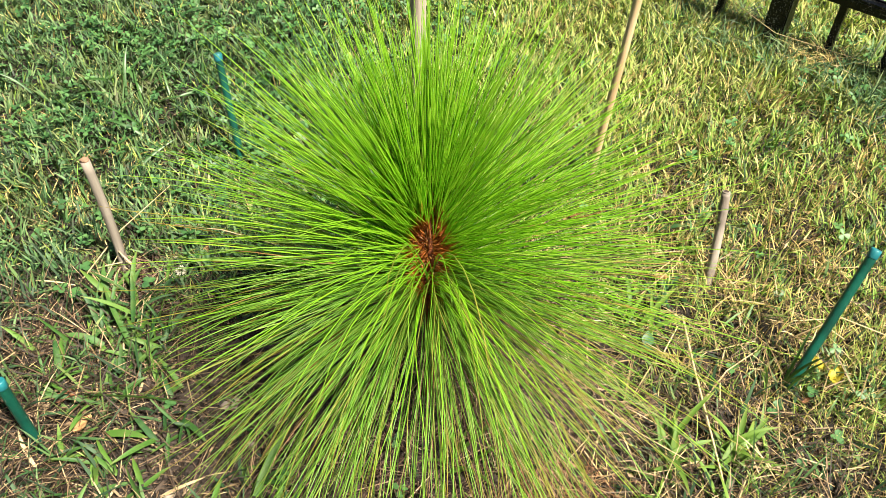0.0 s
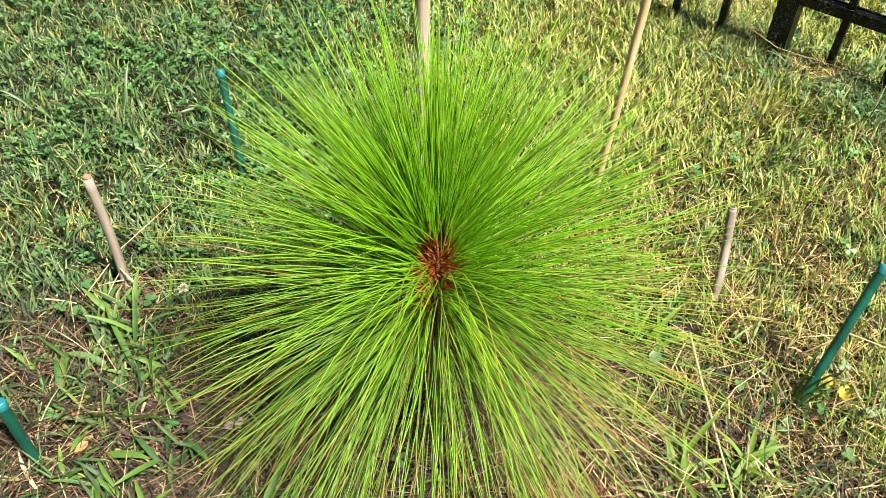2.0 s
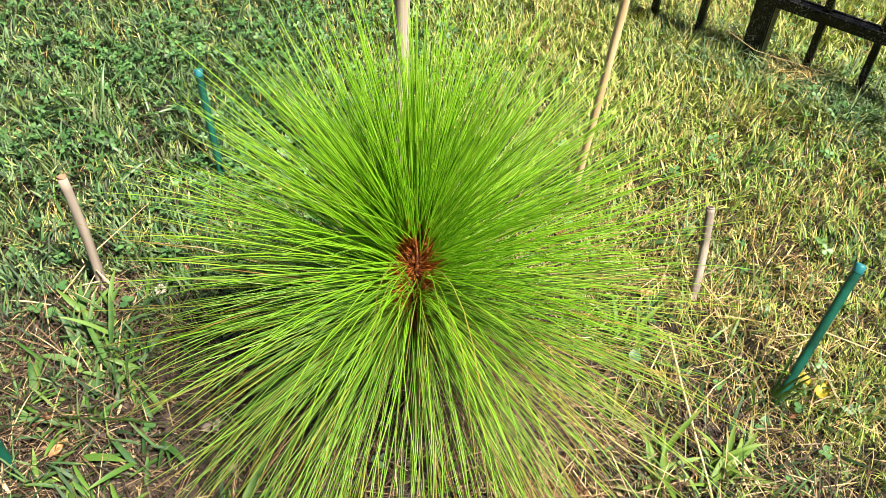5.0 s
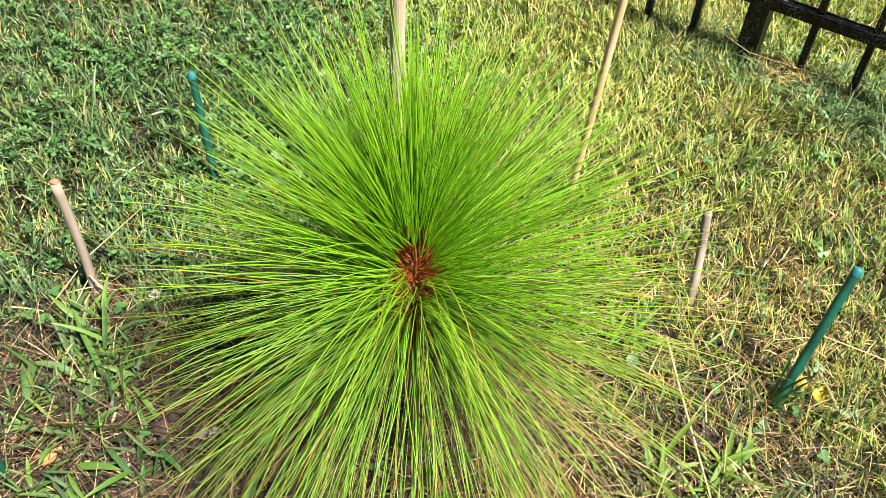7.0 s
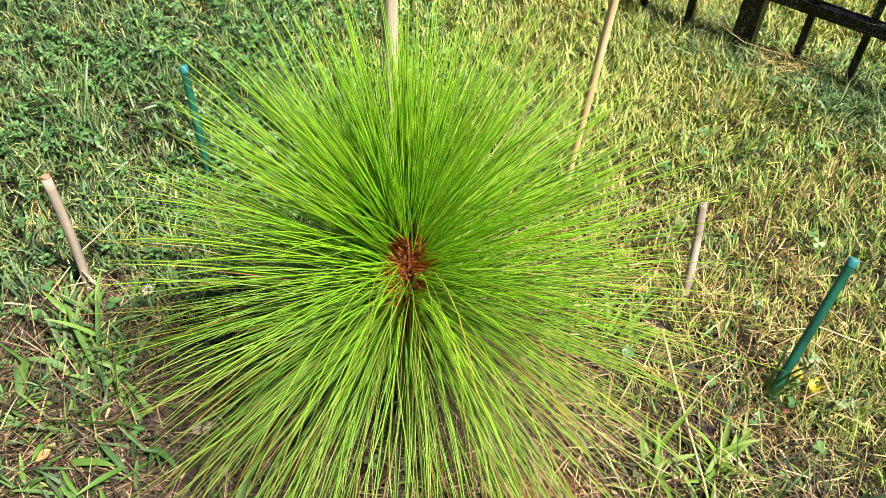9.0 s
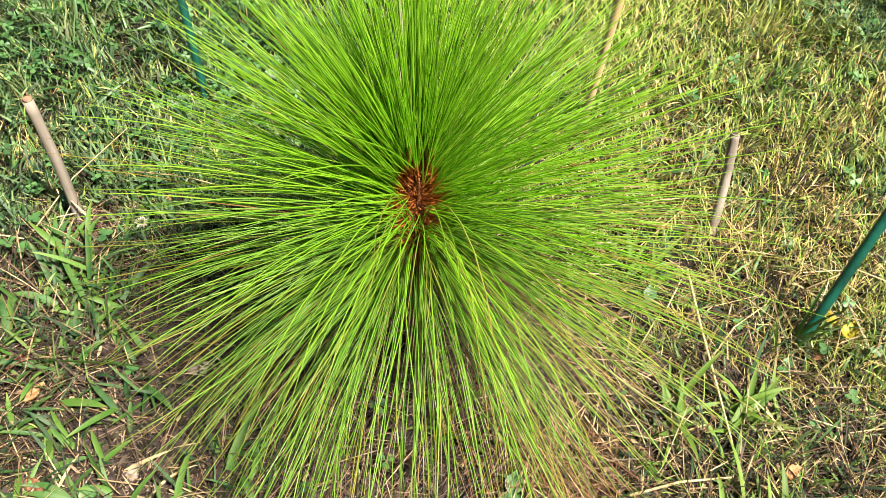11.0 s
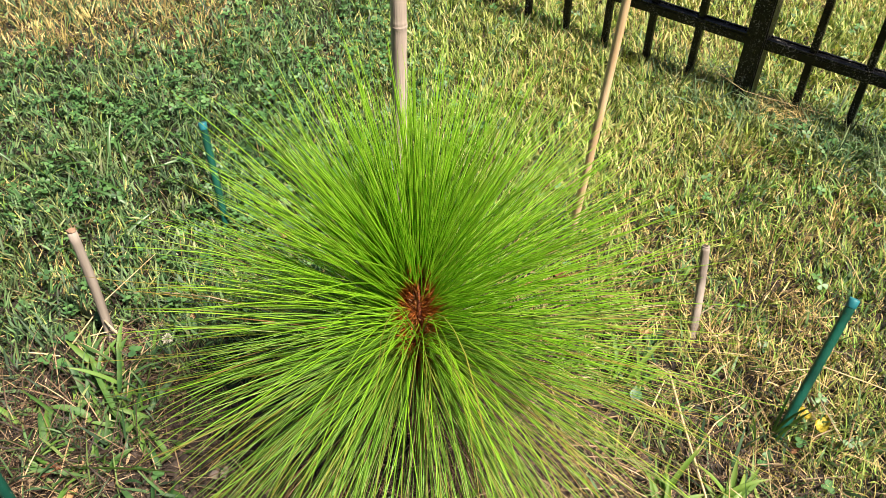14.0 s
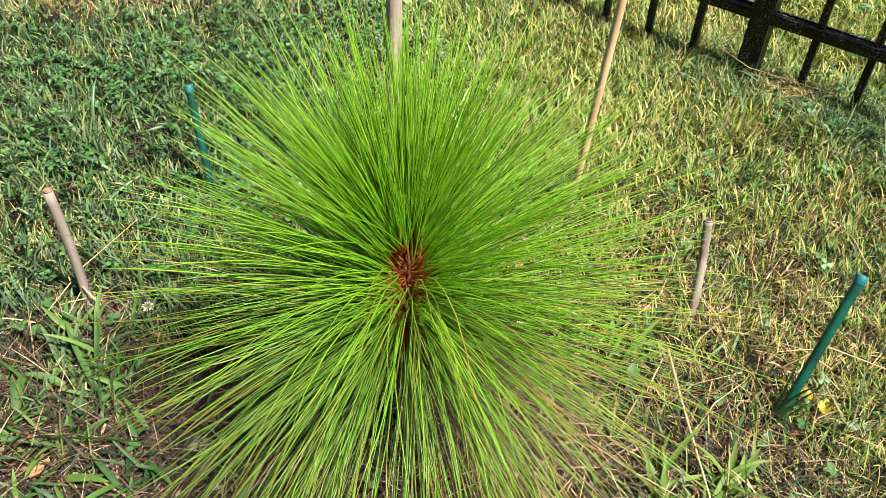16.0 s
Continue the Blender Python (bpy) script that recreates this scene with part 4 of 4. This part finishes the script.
for x, y, c, ln in [(-0.47, 0.53, 4, 0.06), (-0.54, 0.60, 4, 0.07), (-0.52, 0.42, 4, 0.06), (-0.45, 0.38, 3, 0.06), (-0.58, 0.70, 4, 0.06), (-0.33, 0.84, 4, 0.08), (-0.30, 0.93, 4, 0.08), (-0.22, 0.56, 3, 0.07), (0.30, 0.87, 5, 0.06), (0.34, 1.02, 6, 0.06), (0.41, 1.03, 4, 0.05), (0.50, 0.58, 4, 0.05), (0.45, 0.50, 4, 0.05), (0.30, 0.80, 4, 0.06), (0.45, 0.93, 5, 0.05), (0.48, 0.86, 4, 0.05), (-0.42, 0.92, 4, 0.06)]:
    tuft((x, y), c, (ln * 0.6, ln * 1.1), (0.005, 0.009), (0.4, 1.2), M_BROAD, "small tuft of broad light green weed blades in the lawn", "crabgrass", "crabgrass tufts")
M_ROUND = leafy("round_leaf", [(0.0, (0.028, 0.095, 0.032)), (1.0, (0.075, 0.19, 0.05))], patch=(90, 0.4, 0.7, (0.10, 0.20, 0.07), 0.4), translucent=0.3, rough=0.5, per="object")


def leaflet(turn, size, notch, tilt, cup):
    """One rounded leaflet from its stalk at the origin, with a notch at its end and a fold along the midrib."""
    pts, tris = [(0, 0, 0)], []
    m = 12
    for k in range(m + 1):
        u = 0.5 - 0.5 * math.cos(math.pi * (1 - abs(2 * k / m - 1)))
        w = math.sin(math.pi * min(u, 0.97) ** 0.8) * 0.42 * (1 if k < m / 2 else -1)
        reach = u - notch * max(0, 1 - abs(k - m / 2) / 1.5) * 0.2
        pts.append((reach, w, cup * abs(w) + tilt * reach))
    for k in range(1, m + 1):
        tris.append((0, k + 1, k))
    c, d = math.cos(turn), math.sin(turn)
    v = np.array(pts) * size
    return np.stack([v[:, 0] * c - v[:, 1] * d, v[:, 0] * d + v[:, 1] * c, v[:, 2]], 1), np.array(tris)


def clover_plant(x, y, size, rise, turn):
    ob = holder("clover_plant", (x, y, float(height(x, y))), "low clover sprig with three large round green leaflets", "clover", "large clover sprigs")
    part("stalk", rod([(0.004, -0.006, -0.004), (0.002, -0.002, rise * 0.6), (0, 0, rise)], [0.0009, 0.0008, 0.0007], 6), M_ROUND, ob)
    for k in range(3):
        v, t = leaflet(turn + k * 2.09 + NRM(0, 0.15), size * U(0.85, 1.1), 1.0, U(-0.15, 0.2), U(0.1, 0.35))
        leaf = new("leaflet", mesh_tris("leaflet", v + np.array([0, 0, rise]), t, M_ROUND, smooth=True))
        leaf.parent = ob


for x, y, size, rise, turn in [(0.409, 0.455, 0.017, 0.022, 0.3), (0.420, 0.440, 0.015, 0.018, 1.4), (0.433, 0.467, 0.012, 0.02, 0.8), (0.463, 0.462, 0.017, 0.026, 1.0), (0.479, 0.477, 0.015, 0.022, 0.2), (0.464, 0.578, 0.012, 0.02, 0.6), (0.505, 0.690, 0.012, 0.022, 0.0), (0.52, 0.62, 0.012, 0.02, 1.1), (0.40, 0.72, 0.012, 0.02, 0.5),
                               (-0.55, 0.775, 0.014, 0.03, 0.2), (-0.575, 0.78, 0.014, 0.03, 0.9), (-0.56, 0.83, 0.013, 0.03, 1.5), (-0.45, 0.80, 0.014, 0.03, 0.4), (-0.40, 0.86, 0.013, 0.028, 0.7), (-0.53, 0.87, 0.012, 0.03, 1.2), (-0.36, 0.60, 0.012, 0.02, 0.1)]:
    clover_plant(x, y, size, rise, turn)


def oval_weed(x, y, size, turn):
    """A seedling with two or three plain oval leaves."""
    ob = holder("broadleaf_weed", (x, y, float(height(x, y))), "small broad-leaved weed with pale green oval leaves", "weed", "broad-leaved weeds")
    for k, (a, e) in enumerate(((0, 0.5), (2.3, 0.3), (4.1, 0.25))):
        v, t = leaflet(turn + a, size * (1.0 if k == 0 else 0.7), 0.0, e, 0.2)
        new("leaf", mesh_tris("leaf", v + np.array([0, 0, 0.012]), t, M_ROUND, smooth=True)).parent = ob


for x, y, size, turn in [(0.101, 0.472, 0.026, 1.4), (0.288, 0.752, 0.022, 1.5), (0.130, 0.440, 0.018, 0.5), (-0.36, 0.435, 0.020, 2.0), (0.33, 0.88, 0.022, 0.4), (0.45, 0.66, 0.018, 1.0)]:
    oval_weed(x, y, size, turn)


def clover_flower(x, y, z):
    """A fading white clover head: a ball of many small upturned florets on a thin stalk."""
    ob = holder("clover_flower", (x, y, float(height(x, y))), "faded white clover flower head among the grass", "flower")
    part("stalk", rod([(0, 0, -0.004), (0.002, 0, z * 0.6), (0, 0, z)], [0.0009, 0.0008, 0.0008], 6), M_ROUND, ob)
    n = 90
    th, ph = np.arccos(U(-0.6, 1, n)), U(0, 2 * np.pi, n)
    r = np.stack([np.sin(th) * np.cos(ph), np.sin(th) * np.sin(ph), np.cos(th)], 1) * 0.003
    r[:, 2] += z + 0.002
    v, t, a = ribbons(r, ph, np.pi / 2 - th, U(0.004, 0.0075, n), U(0.0015, 0.0025, n), U(-0.3, 0.5, n), 3)
    new("florets", mesh_tris("florets", v, t, M_FLORET, a)).parent = ob


M_FLORET = leafy("floret", [(0.0, (0.40, 0.38, 0.30)), (1.0, (0.66, 0.64, 0.56))], translucent=0.3, rough=0.6)
clover_flower(-0.408, 0.827, 0.035)


def dry_blade(x, y, turn, long, width, el, droop, label):
    """A withered, curled blade that lies on the soil."""
    a, b, c = folded_blade(math.radians(turn), el, long, width, droop, np.array([0, 0, 0.006]), 10)
    ob = new("dry_blade", mesh_tris("dry_blade", a, b, M_DRYBLADE, c, smooth=True))
    ob.location = (x, y, float(height(x, y)) + 0.002)
    return tagged(ob, label, "dead blade", "dry curled blades")


M_DRYBLADE = leafy("dry_blade", [(0.0, (0.30, 0.19, 0.09)), (1.0, (0.55, 0.42, 0.26))], patch=(60, 0.4, 0.7, (0.24, 0.14, 0.07), 0.5), translucent=0.15, rough=0.6, per="object")
for x, y, turn, long, width in [(-0.155, 0.372, 28, 0.075, 0.006), (-0.150, 0.358, 38, 0.085, 0.005), (-0.100, 0.413, -80, 0.030, 0.008), (-0.155, 0.352, 85, 0.030, 0.007), (-0.085, 0.411, 12, 0.035, 0.005), (-0.335, 0.475, 20, 0.06, 0.004), (-0.30, 0.44, 60, 0.07, 0.004), (-0.40, 0.44, 75, 0.06, 0.004), (-0.50, 0.50, 140, 0.06, 0.005), (-0.43, 0.69, -60, 0.06, 0.004), (-0.36, 0.40, 15, 0.07, 0.004), (-0.47, 0.63, -75, 0.05, 0.005)]:
    dry_blade(x, y, turn, long, width, U(0.15, 0.5), U(0.3, 0.9), "curled pale tan dead grass blade lying on soil")
CLUMP = [(float(U(-0.53, -0.41)), float(U(0.67, 0.79)), float(NRM(100, 45)), float(U(0.045, 0.085))) for k in range(26)]
crabgrass(CLUMP, "dense shoot of fresh green crabgrass blades below the split cane", "crabgrass shoots", (0.006, 0.010), (0.35, 0.9))
CLUMP = [(float(U(-0.56, -0.33)), float(U(0.36, 0.56)), float(U(0, 360)), float(U(0.04, 0.07))) for k in range(12)]
crabgrass(CLUMP, BROAD, "crabgrass shoots", (0.005, 0.009), (0.2, 0.7))
tuft((0.462, 0.705), 6, (0.09, 0.15), (0.004, 0.006), (1.25, 1.5), M_DARKBLADE, "tall dark green grass blades beside a green stake", "grass tuft", spread=0.008)
for x, y in [(-0.72, 1.35), (-0.66, 1.42), (-0.60, 1.30), (-0.80, 1.28), (-0.57, 1.22), (-0.70, 1.52), (-0.52, 1.38), (-0.88, 1.18), (-0.63, 1.12), (1.0, 1.32), (1.1, 1.4), (1.15, 1.22), (0.9, 1.25), (0.98, 1.12)]:
    tuft((x, y), 8, (0.07, 0.13), (0.004, 0.007), (0.3, 1.1), M_DARKBLADE, "tuft of longer blue-green grass blades in the lawn", "grass tuft", "long grass tufts", spread=0.03)


def stalk(points, radius, mat, label):
    bm = rod(points, [radius * k for k in np.linspace(1.0, 0.5, len(points))], 6)
    return tagged(part("straw_stalk", bm, mat), label, "straw", "loose straw stalks")


STALK = "long pale dry straw stalk lying on the grass"
M_STALK = plain("straw_stalk", [(0.3, (0.34, 0.24, 0.12)), (0.7, (0.52, 0.41, 0.24))], 60, 0.6, 0.2)
stalk([(0.335, 0.785, 0.05), (0.342, 0.70, 0.040), (0.350, 0.60, 0.035), (0.362, 0.50, 0.020)], 0.0022, M_STALK, STALK)
stalk([(0.23, 0.475, 0.022), (0.29, 0.495, 0.022), (0.35, 0.505, 0.02)], 0.0020, M_STALK, STALK)
stalk([(0.50, 0.78, 0.03), (0.56, 0.80, 0.055), (0.63, 0.77, 0.05), (0.72, 0.74, 0.03)], 0.0013, M_STALK, STALK)
stalk([(0.35, 0.66, 0.02), (0.39, 0.71, 0.03), (0.44, 0.75, 0.03)], 0.0013, M_STALK, STALK)
stalk([(-0.56, 0.80, 0.02), (-0.52, 0.89, 0.05), (-0.47, 0.99, 0.06)], 0.0012, M_STALK, STALK)
stalk([(-0.45, 0.93, 0.03), (-0.37, 0.92, 0.035), (-0.28, 0.90, 0.03)], 0.0013, M_STALK, STALK)
stalk([(0.575, 1.700, 0.06), (0.640, 1.590, 0.055), (0.75, 1.545, 0.045), (0.88, 1.490, 0.035)], 0.0008, M_STALK, "thin dry grass stalk leaning by the fence post")
for k in range(24):
    x, y = U(-0.1, 0.75), U(0.36, 1.1)
    a, ln = U(0, 6.28), U(0.04, 0.09)
    z = float(height(x, y)) + U(0.012, 0.03)
    stalk([(x, y, z), (x + math.cos(a) * ln, y + math.sin(a) * ln, z + U(-0.01, 0.012)), (x + math.cos(a + 0.2) * 2 * ln, y + math.sin(a + 0.2) * 2 * ln, z + U(-0.012, 0.012))], 0.0008, M_STALK, "short dry straw stalk lying among the grass")


def fallen_leaf(place, size, turn, mat, label, curl=0.28, seed=0, z=0.012):
    """A thin withered leaf: toothed outline, sunken midrib, cockled blade and a short stalk."""
    bm = bmesh.new()
    q = random.Random(seed)
    wave, fold = q.uniform(5, 9), q.uniform(0.1, 0.5) * curl
    grid = []
    for i in range(13):
        u = i / 12
        w = math.sin(math.pi * u ** 0.8) ** 0.8 * 0.33 * q.uniform(0.72, 1.12) * (1.12 if i % 2 else 0.92) + 0.006
        row = []
        for j in range(7):
            e = (j - 3) / 3
            lift = abs(e) * fold + curl * 1.2 * (u - 0.4) ** 2 + 0.05 * math.sin(wave * u + 4 * e) + q.uniform(-0.025, 0.025)
            row.append(bm.verts.new(((u - 0.5 + 0.05 * math.sin(3 * u) * e) * size, (e * w + 0.08 * math.sin(2.6 * u)) * size, lift * size)))
        grid.append(row)
    for i in range(12):
        for j in range(6):
            bm.faces.new((grid[i][j], grid[i + 1][j], grid[i + 1][j + 1], grid[i][j + 1])).smooth = True
    bmesh.ops.solidify(bm, geom=bm.faces[:], thickness=0.0003)
    ob = part("fallen_leaf", bm, mat)
    ob.matrix_world = pose(*place, float(height(*place)) + z, U(-22, 22), U(-22, 22), turn)
    return tagged(ob, label, "leaf", "fallen leaves")


for k, (x, y, s, turn, mat, label) in enumerate([
        (-0.388, 0.888, 0.030, 60, M_LEAF_TAN, "curled tan dead leaf lying on the grass"), (-0.430, 0.868, 0.022, 10, M_LEAF_PALE, "pale crumpled dead leaf on the lawn"),
        (0.545, 0.715, 0.032, 50, M_LEAF_YELLOW, "bright yellow leaf lying in dry grass"), (0.520, 0.735, 0.026, 120, M_LEAF_YELLOW, "bright yellow leaf lying in dry grass"),
        (0.497, 0.680, 0.014, 20, M_LEAF_BROWN, "small red-brown clover head in the grass"), (0.425, 0.515, 0.026, 30, M_LEAF_TAN, "flat tan dead leaf lying on straw"),
        (0.325, 0.890, 0.030, 5, M_LEAF_TAN, "tan dead leaf in dry grass"), (0.36, 0.93, 0.022, 70, M_LEAF_TAN, "tan dead leaf in dry grass"),
        (0.315, 1.74, 0.028, 90, M_LEAF_BROWN, "brown dead leaf in the lawn"), (-0.28, 1.10, 0.035, 20, M_LEAF_TAN, "tan dead leaf behind the seedling"), (0.20, 1.02, 0.035, 100, M_LEAF_BROWN, "brown dead leaf under the needles"),
        (0.14, 0.98, 0.03, 40, M_LEAF_TAN, "tan dead leaf under the needles"), (-0.50, 0.60, 0.035, 0, M_LEAF_BROWN, "brown dead leaf among the grass"), (-0.46, 0.56, 0.03, 60, M_LEAF_TAN, "tan dead leaf among the grass"), (-0.42, 0.45, 0.028, 140, M_LEAF_BROWN, "brown dead leaf among the grass")]):
    fallen_leaf((x, y), s, turn, mat, label, seed=k, z=0.028 if mat is M_LEAF_YELLOW else 0.016)
